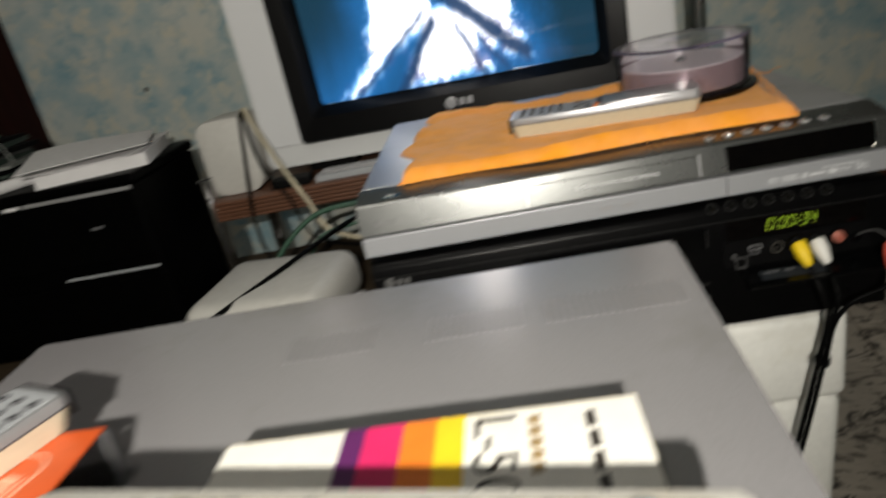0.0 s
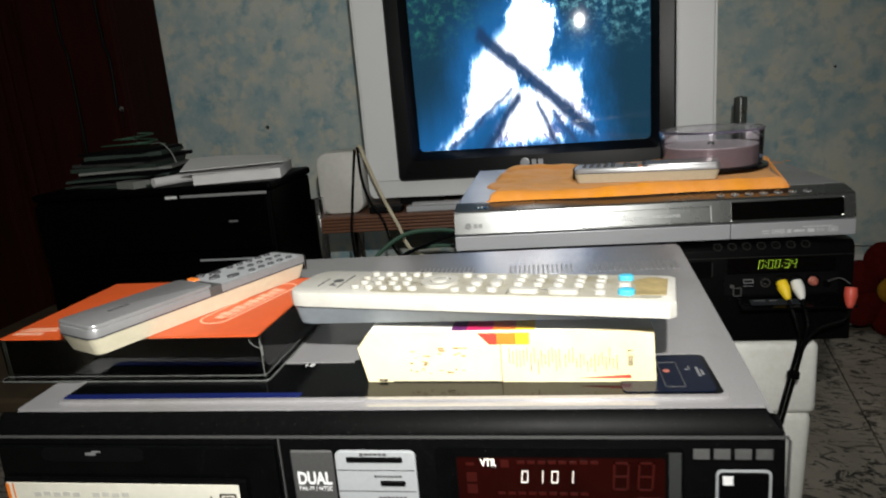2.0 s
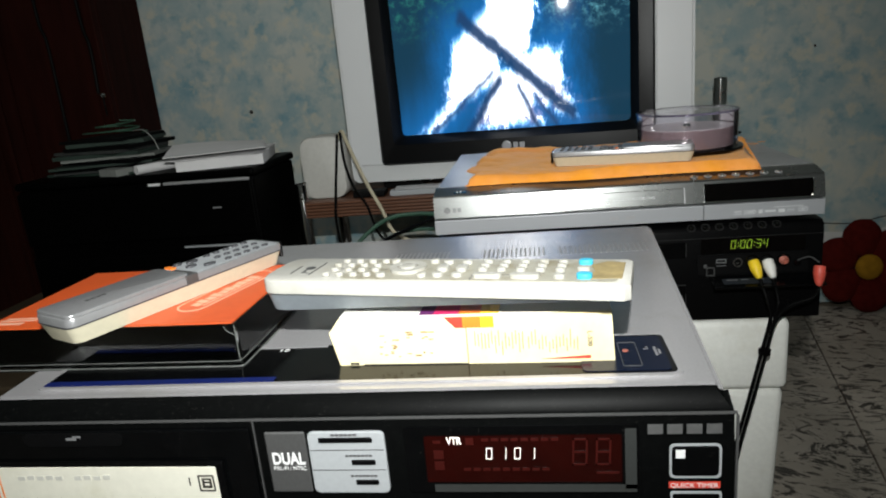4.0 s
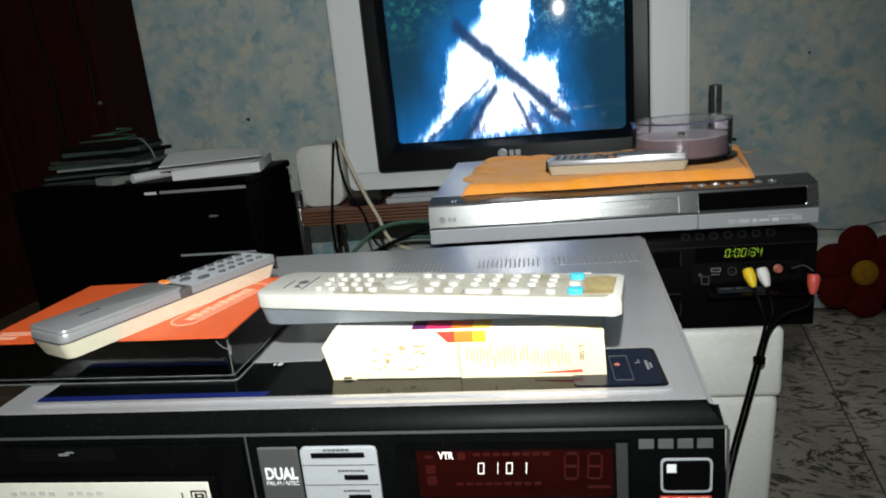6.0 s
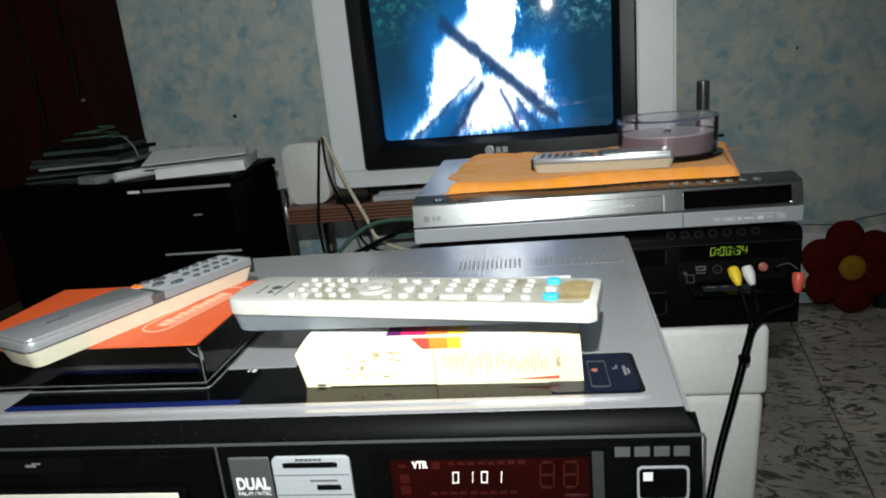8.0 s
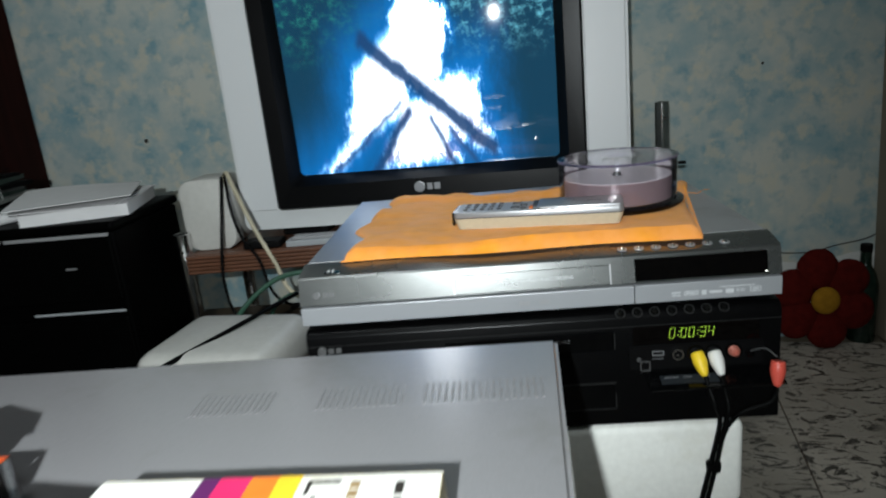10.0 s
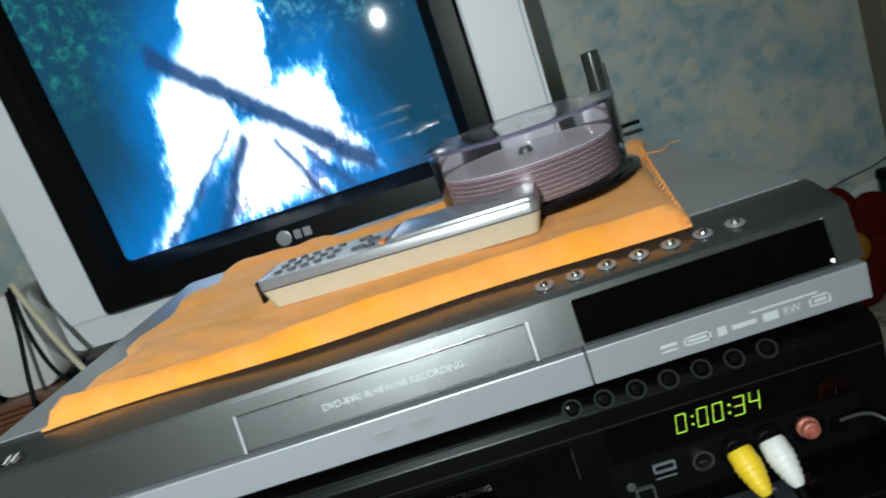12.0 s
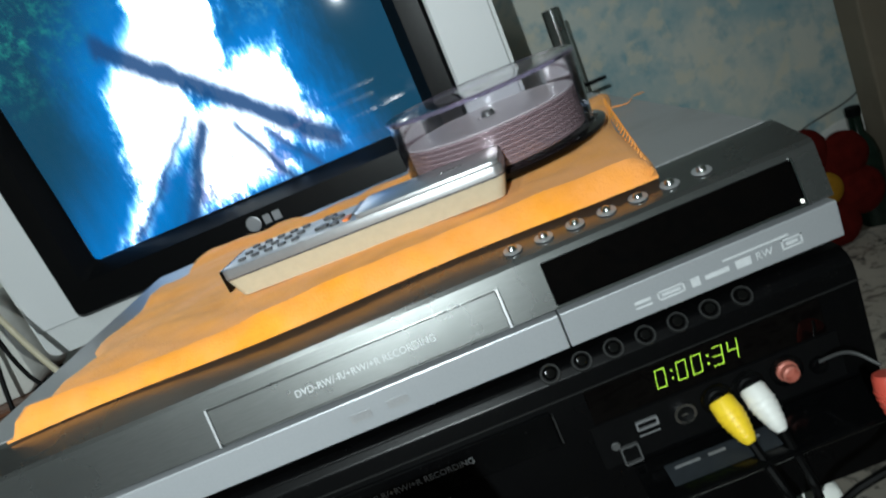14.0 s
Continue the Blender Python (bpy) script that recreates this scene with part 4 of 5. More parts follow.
        part("socket_ring", lathe([(0.0078, 0), (0.0078, 0.0008), (0.0062, 0.0008)], 20, m=on_front(x, -0.0006, 0.0725)), BLACK_GLOSS, sock)
    part("knob", disc(0.004, 0.003, on_front(-0.026, -0.0008, 0.0695), 16), BLACK_GLOSS, sock)
    flap = part("let_down_flap", tilted(box(-0.120, -0.003, -0.026, 0.0, -0.0012, 0.0012, 0.0008), (0, -0.001, 0.0555), 12), BLACK_GLOSS, r, "let-down black flap")
    part("flap_label", tilted(bars([(-0.108, -0.02, 0.05, 0.012)], Matrix.Identity(4)), (0, -0.001, 0.0570), 12), FLAP_LABEL, flap)
    part("flap_print", tilted(bars([(-0.104, -0.012, 0.012, 0.0014), (-0.088, -0.012, 0.008, 0.0014), (-0.07, -0.012, 0.006, 0.0014)], Matrix.Identity(4)), (0, -0.001, 0.0573), 12), GREY_INK, flap)


def plug(name, at, aim, material, label):
    """A phono plug whose body runs from at along aim."""
    p = thing(name, at, label, "plug")
    turn = Vector(aim).to_track_quat("Z", "Y").to_matrix().to_4x4()
    prof = [(0, 0), (0.0052, 0.0), (0.0060, 0.0015), (0.0062, 0.008), (0.0056, 0.012), (0.0044, 0.017), (0.0033, 0.0205), (0.0022, 0.022), (0, 0.022)]
    part("sleeve", lathe(prof, 20, m=turn), material, p, "", True)
    ribs = []
    for r, z in ((0.0062, 0.0070), (0.0059, 0.0098), (0.0053, 0.0126), (0.0046, 0.0154), (0.0038, 0.0180)):
        ribs.append(lathe([(r - 0.0006, 0), (r + 0.0004, 0.0003), (r + 0.0004, 0.0010), (r - 0.0006, 0.0013)], 16, m=turn @ Matrix.Translation((0, 0, z))))
    part("ribs", join(*ribs), material, p, "", True)
    return p


def leads():
    # yellow and white plugs hang from their sockets, their cords join and run down past the box
    plug("phono_plug", (-0.0735, -0.0070, 0.4075), (0.15, -0.62, -0.75), PLUG_YELLOW, "yellow phono plug pushed into the black recorder")
    plug("phono_plug", (-0.0585, -0.0070, 0.4075), (0.12, -0.62, -0.75), PLUG_WHITE, "white phono plug pushed into the black recorder")
    plug("phono_plug", (-0.012, -0.030, 0.406), (-0.1, -0.25, -0.95), PLUG_RED, "red phono plug dangling beside the black recorder")
    ends = [(-0.062, -0.036, 0.352), (-0.070, -0.036, 0.309), (-0.083, -0.038, 0.25), (-0.095, -0.037, 0.19), (-0.108, -0.034, 0.10), (-0.12, -0.034, 0.02), (-0.16, -0.05, 0.004), (-0.3, -0.08, 0.004)]
    cable = thing("audio_lead", (0, 0, 0), "black twin audio lead hanging from the recorder, tied once", "cable")
    part("cord", cord([(-0.0700, -0.0205, 0.3912), (-0.066, -0.035, 0.37)] + ends, 0.0021), CABLE_BLACK, cable, "", True)
    part("cord", cord([(-0.0556, -0.0205, 0.3912), (-0.055, -0.036, 0.37)] + [(x + 0.0045, y - 0.001, z) for x, y, z in ends], 0.0021), CABLE_BLACK, cable, "", True)
    part("cord", cord([(-0.0145, -0.037, 0.383), (-0.022, -0.042, 0.374), (-0.045, -0.040, 0.364), (-0.058, -0.038, 0.345), (-0.066, -0.0405, 0.312)], 0.0019), CABLE_BLACK, cable, "", True)
    part("tie", lathe([(0.0035, -0.004), (0.0062, -0.003), (0.0066, 0.003), (0.0035, 0.004)], 14, (-0.0675, -0.0375, 0.310)), CABLE_BLACK, cable, "", True)
    w = thing("red_plug_wire", (0, 0, 0), "thin grey wire looped over the red plug", "wire")
    part("wire", cord([(-0.028, -0.004, 0.404), (-0.018, -0.016, 0.412), (-0.012, -0.028, 0.409)], 0.0008, 6), GREY_PLATE, w)
    # cables behind the recorders
    c = thing("beige_cable", (0, 0, 0), "beige cable drooping from the housing to the recorders", "cable")
    part("cord", cord([(-0.664, 0.426, 0.540), (-0.652, 0.418, 0.553), (-0.644, 0.412, 0.535), (-0.617, 0.397, 0.472), (-0.588, 0.385, 0.415), (-0.555, 0.365, 0.365), (-0.46, 0.36, 0.34), (-0.40, 0.35, 0.36)], 0.0034), CABLE_BEIGE, c, "", True)
    k = thing("black_cable", (0, 0, 0), "black cables drooping behind the recorders", "cable")
    part("cord", cord([(-0.662, 0.420, 0.548), (-0.668, 0.414, 0.50), (-0.672, 0.396, 0.44), (-0.675, 0.389, 0.39), (-0.665, 0.39, 0.33), (-0.6, 0.37, 0.30)], 0.0026), CABLE_BLACK, k, "", True)
    part("cord", cord([(-0.656, 0.418, 0.552), (-0.650, 0.404, 0.50), (-0.636, 0.394, 0.455), (-0.615, 0.391, 0.42), (-0.585, 0.37, 0.36), (-0.5, 0.35, 0.34)], 0.0024), CABLE_BLACK, k, "", True)
    part("cord", cord([(-0.45, 0.34, 0.41), (-0.52, 0.30, 0.395), (-0.585, 0.19, 0.386), (-0.64, 0.10, 0.377), (-0.66, 0.05, 0.373)], 0.003), CABLE_BLACK, k, "", True)
    g = thing("green_cable", (0, 0, 0), "dark green cables arching behind the recorders", "cable")
    part("cord", cord([(-0.645, 0.29, 0.30), (-0.625, 0.30, 0.36), (-0.57, 0.32, 0.405), (-0.51, 0.33, 0.412), (-0.46, 0.345, 0.40), (-0.42, 0.35, 0.385)], 0.0036), CABLE_GREEN, g, "", True)
    part("cord", cord([(-0.60, 0.30, 0.30), (-0.57, 0.31, 0.37), (-0.52, 0.325, 0.385), (-0.46, 0.345, 0.375), (-0.42, 0.35, 0.36)], 0.003), CABLE_GREEN, g, "", True)


def cassette_deck():
    """The old silver-topped cassette machine nearest to the camera."""
    d = thing("cassette_deck", (-0.423, -0.30, 0.40), "old silver-topped cassette recorder with a black front", "recorder")
    x0, x1, yb = -0.205, 0.2155, 0.153
    yf, zt = -0.151, 0.089

    def hexa(pts):
        bm = bmesh.new()
        v = [bm.verts.new(p) for p in pts]
        for f in ((0, 3, 2, 1), (4, 5, 6, 7), (0, 1, 5, 4), (1, 2, 6, 5), (2, 3, 7, 6), (3, 0, 4, 7)):
            bm.faces.new([v[i] for i in f])
        bmesh.ops.recalc_face_normals(bm, faces=bm.faces[:])
        return bm

    top = hexa([(x0, yf, 0.01), (x1 - 0.012, yf, 0.01), (x1, yb, 0.01), (x0 - 0.001, yb, 0.01), (x0 + 0.003, yf, zt - 0.001), (x1 - 0.0185, yf, zt - 0.001), (x1 - 0.001, yb, 0.0915), (x0, yb, 0.0915)])
    bmesh.ops.bevel(top, geom=[e for e in top.edges if min(v.co.z for v in e.verts) > 0.05], offset=0.003, segments=3, affect="EDGES")
    part("cover", top, VCR_TOP, d, "scuffed silver steel cover", True)
    for x in (-0.17, 0.16):
        for y in (-0.12, 0.12):
            part("rubber_foot", lathe([(0, 0.0), (0.013, 0), (0.014, 0.0103), (0, 0.0103)], 16, (x, y, 0)), BLACK_MATT, d)

    def top_z(y):
        return zt - 0.001 + 0.0035 * (y - yf) / (yb - yf)

    # vents at the back: fine slots in groups, their shade painted as grey strips
    for gx0, gx1, n in ((0.130, 0.199, 18), (0.066, 0.116, 14), (-0.012, 0.034, 13)):
        for k in range(n):
            x = gx0 + (gx1 - gx0) * k / (n - 1)
            part("vent_slot", box(x - 0.0008, x + 0.0008, 0.075, 0.118, -0.0005, 0.0003, m=pose(0, 0, top_z(0.1) - 0.0003)), VENT, d)
    # sunken black control strip along the front of the cover
    strip = part("control_strip", slab(rounded(0.358, 0.049, 0.004, 4), 0.0007, Matrix.Translation((0.0, -0.115, top_z(-0.115) - 0.0002))), BLACK_GLOSS, d, "glossy black control strip")
    part("strip_rim", ring(rounded(0.364, 0.055, 0.007, 4), rounded(0.358, 0.049, 0.004, 4), 0.0011, Matrix.Translation((0.0, -0.115, top_z(-0.115) - 0.0002))), VCR_TOP, strip)
    sz = top_z(-0.115) + 0.0005
    part("blue_line", box(-0.178, -0.037, -0.1385, -0.1335, sz, sz + 0.0005), BLUE_LINE, strip, "blue stripe")
    part("steel_tab", box(-0.064, -0.019, -0.094, -0.0905, sz, sz + 0.0006), VCR_TOP, strip)
    part("navy_plate", slab(rounded(0.045, 0.043, 0.003, 3), 0.0006, Matrix.Translation((0.154, -0.115, sz))), BLUE_DARK, strip, "dark navy plate")
    part("plate_marks", bars([(0.1655, -0.112, 0.003, 0.0008), (0.1675, -0.112, 0.0008, 0.004), (0.1710, -0.120, 0.0014, 0.011), (0.1730, -0.118, 0.0012, 0.006)], Matrix.Translation((0, 0, sz + 0.0006))), GREY_INK, strip)
    part("plate_frame", ring(rounded(0.0100, 0.03, 0.001, 2), rounded(0.0090, 0.029, 0.0008, 2), 0.0003, Matrix.Translation((0.1575, -0.117, sz + 0.0006))), GREY_PLATE, strip)
    part("orange_mark", disc(0.0017, 0.0004, Matrix.Translation((0.1560, -0.113, sz + 0.0006)), 12), COPPER, strip)
    part("strip_marks", bars([(-0.048, -0.0985, 0.0008, 0.0032), (-0.0455, -0.0985, 0.003, 0.0008), (-0.0455, -0.0961, 0.003, 0.0008), (-0.0433, -0.0985, 0.0008, 0.0032)], Matrix.Translation((0, 0, sz))), WHITE_INK, strip)

    # black front: a sloping brow over an upright face
    fy = -0.159
    brow = bmesh.new()
    prof = [(yf + 0.0005, 0.012), (yf + 0.0005, zt - 0.0015), (yf - 0.002, zt - 0.0025), (fy + 0.001, 0.0800), (fy, 0.0775), (fy, 0.012)]
    a = [brow.verts.new((x0 - 0.001, y, z)) for y, z in prof]
    b = [brow.verts.new((x1 - (0.0185 if z > 0.081 else 0.0135 if z > 0.079 else 0.0125), y, z)) for y, z in prof]
    brow.faces.new(a), brow.faces.new(b[::-1])
    for i in range(len(prof)):
        brow.faces.new((a[i], a[(i + 1) % len(prof)], b[(i + 1) % len(prof)], b[i]))
    bmesh.ops.recalc_face_normals(brow, faces=brow.faces[:])
    bmesh.ops.bevel(brow, geom=[e for e in brow.edges if e.verts[0].co.x > 0.1 and e.verts[1].co.x > 0.1 and min(v.co.y for v in e.verts) < yf - 0.001], offset=0.003, segments=3, affect="EDGES")
    part("front", brow, BLACK_SATIN, d, "glossy black front panel", True)
    # highlight under the brow, laid on as a pale strip
    part("front_edge", box(x0, x1 - 0.014, fy - 0.0009, fy + 0.0005, 0.0768, 0.0779), GREY_PLATE, d, "pale edge, worn and with a painted highlight")
    # pale worn line down the right corner
    part("front_edge", box(x1 - 0.0142, x1 - 0.0131, fy - 0.0009, fy + 0.0005, 0.012, 0.076), GREY_PLATE, d, "pale edge, worn and with a painted highlight")

    # cassette bay with a cassette in it
    bx = -0.0405
    bay = part("cassette_bay", box(x0 + 0.001, bx - 0.004, fy - 0.0035, fy + 0.0005, 0.0165, 0.0735, 0.001), BLACK_GLOSS, d, "raised black cassette holder")
    part("bay_edge", box(bx - 0.0025, bx - 0.0019, fy - 0.001, fy + 0.0005, 0.014, 0.0765), GREY_PLATE, d)
    part("thumb_notch", slab(rounded(0.060, 0.008, 0.0038, 4), 0.0006, on_front(-0.147, fy - 0.0035, 0.0688)), BLACK_MATT, bay)
    part("scuff", bars([(-0.150, 0.069, 0.006, 0.0015), (-0.146, 0.0705, 0.005, 0.001)], on_front(0, fy - 0.0046, 0), 0.0003), GREY_INK, bay)
    tape = part("cassette", box(-0.232 + 0.03, bx - 0.0225 + 0.002, fy - 0.0065, fy - 0.0036, 0.0300, 0.0558, 0.001), BLACK, bay, "black cassette behind the holder")
    part("cassette_label", box(-0.2, bx - 0.0245, fy - 0.0069, fy - 0.0064, 0.0330, 0.0535, 0.0002, 1), LABEL_PAPER, tape, "yellowed paper label")
    part("label_stripes", join(box(-0.2005, -0.1985, fy - 0.0071, fy - 0.0068, 0.0335, 0.053), box(-0.1965, -0.1957, fy - 0.0071, fy - 0.0068, 0.0335, 0.053)), ORANGE_INK, tape)
    tagged(part("label_writing", bars([(-0.184 + 0.0058 * k, 0.0455 + 0.0004 * (k % 2), 0.0042, 0.0026) for k in (0, 1, 2, 3, 4, 6, 7, 8, 9)], on_front(0, fy - 0.0069, 0)), FAINT_PENCIL, tape), kind="stuff")
    part("label_mark", ring(rounded(0.0092, 0.010, 0.0005, 2), rounded(0.0075, 0.0083, 0.0005, 2), 0.0003, on_front(-0.0715, fy - 0.0069, 0.0435)), DARK_INK, tape)
    part("label_mark", bars([(-0.0741, 0.0405, 0.0014, 0.006), (-0.0741, 0.0405, 0.005, 0.0014), (-0.0741, 0.0435, 0.005, 0.001), (-0.0741, 0.0455, 0.005, 0.001), (-0.0700, 0.0405, 0.0014, 0.006), (-0.0815, 0.042, 0.0008, 0.005)], on_front(0, fy - 0.0069, 0)), DARK_INK, tape)
    part("print", words("VIDEO CASSETTE RECORDER", 0.0022, on_front(-0.113, fy - 0.0036, 0.0265), 0.046, 0.0001), GREY_INK, bay, "grey print")
    part("print", bars([(-0.062, 0.0265, 0.0135, 0.0022), (-0.19, 0.0275, 0.03, 0.0007)], on_front(0, fy - 0.0036, 0)), GREY_INK, bay)

    # grey plate and selector buttons
    gp = part("format_plate", box(-0.0375, -0.0150, fy - 0.0012, fy + 0.0005, 0.0335, 0.0700, 0.0008, 1), GREY_PLATE, d, "dark grey plate")
    part("print", words("DUAL", 0.0068, on_front(-0.0345, fy - 0.0013, 0.0512), 0.0180, 0.0001, 0.045), WHITE_INK, gp, "white print")
    part("print", words("PAL-M / NTSC", 0.0024, on_front(-0.0345, fy - 0.0013, 0.0475), 0.0180, 0.0001), WHITE_INK, gp, "white print")
    sp = part("selector_plate", slab(rounded(0.0415, 0.0365, 0.003, 3), 0.002, on_front(0.0072, fy + 0.0004, 0.0518), 0.0005), PALE_GREY, d, "pale grey selector plate")
    for z0, a, b in ((0.0640, -0.0075, 0.0215), (0.0508, 0.0090, 0.0220), (0.0388, 0.0100, 0.0225)):
        part("slot_button", box(a, b, fy - 0.0026, fy - 0.0014, z0, z0 + 0.0032, 0.0006, 1), BLACK, sp, "black slot button")
    part("plate_line", bars([(-0.013, 0.0594, 0.040, 0.0004), (-0.013, 0.0475, 0.040, 0.0004)], on_front(0, fy - 0.0016, 0)), GREY_PLATE, sp)
    part("plate_print", bars([(-0.0005 + 0.0024 * k, 0.0678, 0.0019, 0.0013) for k in range(6)] + [(0.006 + 0.0021 * k, 0.0556, 0.0017, 0.0011) for k in range(7)] + [(0.0075 + 0.0021 * k, 0.0435, 0.0017, 0.0011) for k in range(7)], on_front(0, fy - 0.0016, 0)), GREY_PLATE, sp)

    # clock display
    fr = part("display_frame", ring([(x, z) for x, z in rounded(0.118, 0.0385, 0.003, 3)], [(x + 0.001, z + 0.0005) for x, z in rounded(0.0990, 0.0275, 0.001, 3)], 0.0015, on_front(0.0970, fy + 0.0003, 0.0528)), BLACK_GLOSS, d, "dark display surround")
    part("shelf_light", box(0.149, 0.1545, fy - 0.0014, fy - 0.001, 0.036, 0.070), FRAME_GREY, fr)
    part("shelf_light", box(0.052, 0.1545, fy - 0.0014, fy - 0.001, 0.0342, 0.0385), FRAME_GREY, fr)
    win = part("display_window", box(0.0480, 0.1480, fy - 0.0008, fy + 0.0005, 0.0395, 0.0675), RED_GLASS, fr, "dark red display window")
    part("print", words("VTR", 0.0040, on_front(0.0600, fy - 0.0009, 0.0620), 0.0078, 0.0001, 0.03), LED_WHITE, win, "lit white letters")
    part("figures", digits("0101", 0.0068, on_front(0.0795, fy - 0.0009, 0.0530), pitch=1.06, slant=0.08), LED_WHITE, win, "lit white figures")
    for x in (0.1225, 0.1340):
        part("ghost_figure", digits("8", 0.0160, on_front(x, fy - 0.0009, 0.0490), slant=0.05), RED_GHOST, win, "unlit red figure")
    tagged(part("ghost_marks", bars([(0.053, 0.0535, 0.005, 0.005), (0.053, 0.0470, 0.005, 0.005), (0.070, 0.0615, 0.004, 0.004)] + [(0.068 + 0.005 * k, 0.0465, 0.0036, 0.0016) for k in range(9)] + [(0.078 + 0.005 * k, 0.0635, 0.0036, 0.0016) for k in range(8)] + [(0.053, 0.0625, 0.004, 0.0016), (0.147 - 0.012, 0.0445, 0.011, 0.0012)], on_front(0, fy - 0.0009, 0)), RED_GHOST, win), kind="stuff")

    # maker's wordmark as plain shapes, timer button and red print
    wm = [bars([(0.1600 + 0.0092 * k, 0.0662, 0.0072, 0.0052)], on_front(0, fy - 0.0001, 0), 0.0004) for k in range(4)]
    part("wordmark", join(*wm), WORDMARK_GREY, d, "raised grey wordmark")
    rim = part("timer_frame", ring(rounded(0.0245, 0.0190, 0.0025, 3), rounded(0.0225, 0.0170, 0.002, 3), 0.0008, on_front(0.1825, fy - 0.0001, 0.0512)), PALE_GREY, d, "pale outlined frame")
    part("timer_button", slab(rounded(0.0215, 0.0160, 0.0018, 3), 0.0016, on_front(0.1825, fy + 0.0002, 0.0512), 0.0005), BLACK_GLOSS, rim, "black button")
    part("timer_mark", box(0.1730, 0.1775, fy - 0.0018, fy - 0.0013, 0.0535, 0.0580), WHITE_INK, rim, "white square")
    part("print_band", box(0.1700, 0.1945, fy - 0.0006, fy + 0.0003, 0.0358, 0.0392), RED_INK, d, "red band")
    part("print", words("QUICK TIMER", 0.0024, on_front(0.1708, fy - 0.0007, 0.0363), 0.0228, 0.0001), WHITE_INK, d, "white print")
    part("timer_frame", ring(rounded(0.0245, 0.0140, 0.001, 2), rounded(0.0225, 0.0120, 0.001, 2), 0.0008, on_front(0.1830, fy - 0.0001, 0.0268)), PALE_GREY, d, "pale outlined frame")


def deck_support():
    s = thing("low_stool", (-0.42, -0.31, 0), "plain brown wooden stool under the cassette recorder", "stool")
    part("seat", box(-0.19, 0.19, -0.135, 0.15, 0.375, 0.40, 0.004), WOOD, s)
    for x in (-0.16, 0.16):
        for y in (-0.11, 0.12):
            part("leg", box(x - 0.018, x + 0.018, y - 0.018, y + 0.018, 0, 0.3745, 0.002), WOOD, s)


# ---------- small things on the machines ----------
def tape_box():
    b = thing("tape_carton", (-0.3510, -0.376, 0.4882), "cream and white video tape carton with a rainbow stripe", "carton", -1.5)
    w, dp, h = 0.0785, 0.0465, 0.0290
    outline = [(-w + 0.0045, 0.0), (w - 0.001, 0.0), (w, 0.001), (w - 0.0012, h), (-w + 0.0065, h), (-w, h - 0.0085)]
    body = slab(outline, 2 * dp, on_front(0, dp, 0))
    part("carton", body, CREAM_CARD, b, "aged cream card")
    part("top_panel", box(-w + 0.0068, w - 0.0014, -dp + 0.0015, dp - 0.001, h - 0.0002, h + 0.0004), WHITE_CARD, b, "white printed top")
    for x0, x1, m in ((-0.026, -0.018, PURPLE), (-0.018, -0.004, MAGENTA), (-0.004, 0.008, ORANGE_INK), (0.008, 0.018, YELLOW_INK)):
        part("stripe", box(x0, x1, -dp + 0.0016, dp - 0.001, h + 0.0004, h + 0.0007), m, b)
    y = -dp - 0.0003
    for x0, x1, m in ((-0.012, -0.002, RED_INK), (-0.002, 0.008, ORANGE_INK), (0.008, 0.015, YELLOW_INK)):
        o = [(x0, h - 0.0005), (x1, h - 0.0005), (x1, h - 0.0068), (x0 + (0.006 if m is RED_INK else 0), h - 0.0068)]
        part("stripe", slab(o, 0.0003, on_front(0, y + 0.0002, 0)), m, b)
    part("top_print", words("L-500", 0.0145, pose(0.0215, dp - 0.004, h + 0.0004, 0, 0, -90), 0.052, 0.0001), DARK_INK, b, "black print")
    part("top_mark", bars([(0.059, dp - 0.004 - 0.0105 * (k + 1), 0.0034, 0.0078) for k in range(4)], Matrix.Translation((0, 0, h + 0.0004)), 0.0003), DARK_INK, b, "black maker's mark")
    part("top_line", bars([(0.040, dp - 0.004 - 0.006 * (k + 1), 0.004, 0.0045) for k in range(5)], Matrix.Translation((0, 0, h + 0.0004)), 0.0003), FADED_INK, b)
    rng = random.Random(7)
    rows = []
    for blk in (0.004, 0.033):
        for k in range(15):
            x = blk + k * 0.00185
            z1 = h - 0.010 - rng.uniform(0, 0.002)
            rows.append((x, z1 - rng.uniform(0.006, 0.0125), 0.00055, 0))
    rows = [(x, z, wd, rng.uniform(0.005, 0.0115)) for x, z, wd, _ in rows]
    part("small_print", bars([(x, max(0.003, z), wd, min(hh, h - 0.009 - max(0.003, z))) for x, z, wd, hh in rows], on_front(0, y + 0.0002, 0)), FADED_INK, b, "faded rows of small print")
    dots = [(rng.uniform(-0.050, -0.020), rng.uniform(0.005, 0.020), rng.uniform(0.001, 0.004), rng.uniform(0.0004, 0.0012)) for _ in range(26)]
    part("small_print", bars(dots, on_front(0, y + 0.0002, 0)), FADED_INK, b, "faded pictograms")
    part("red_wedge", slab([(0.040, 0.003), (0.066, 0.003), (0.066, 0.0048)], 0.0003, on_front(0, y + 0.0002, 0)), RED_INK, b)
    part("print", tilted(words("L-500", 0.0026, Matrix.Identity(4), 0.0085, 0.0001), (0.0645, y, h - 0.0105), 90, 90, 0), DARK_INK, b)
    part("line", box(-0.0005, 0.0001, y - 0.0001, y + 0.0003, 0.001, h - 0.006), FADED_INK, b)
    part("torn_edge", bars([(-0.068, 0.0012, 0.005, 0.0012), (-0.060, 0.0006, 0.060, 0.0007)], on_front(0, y + 0.0002, 0)), DARK_INK, b)


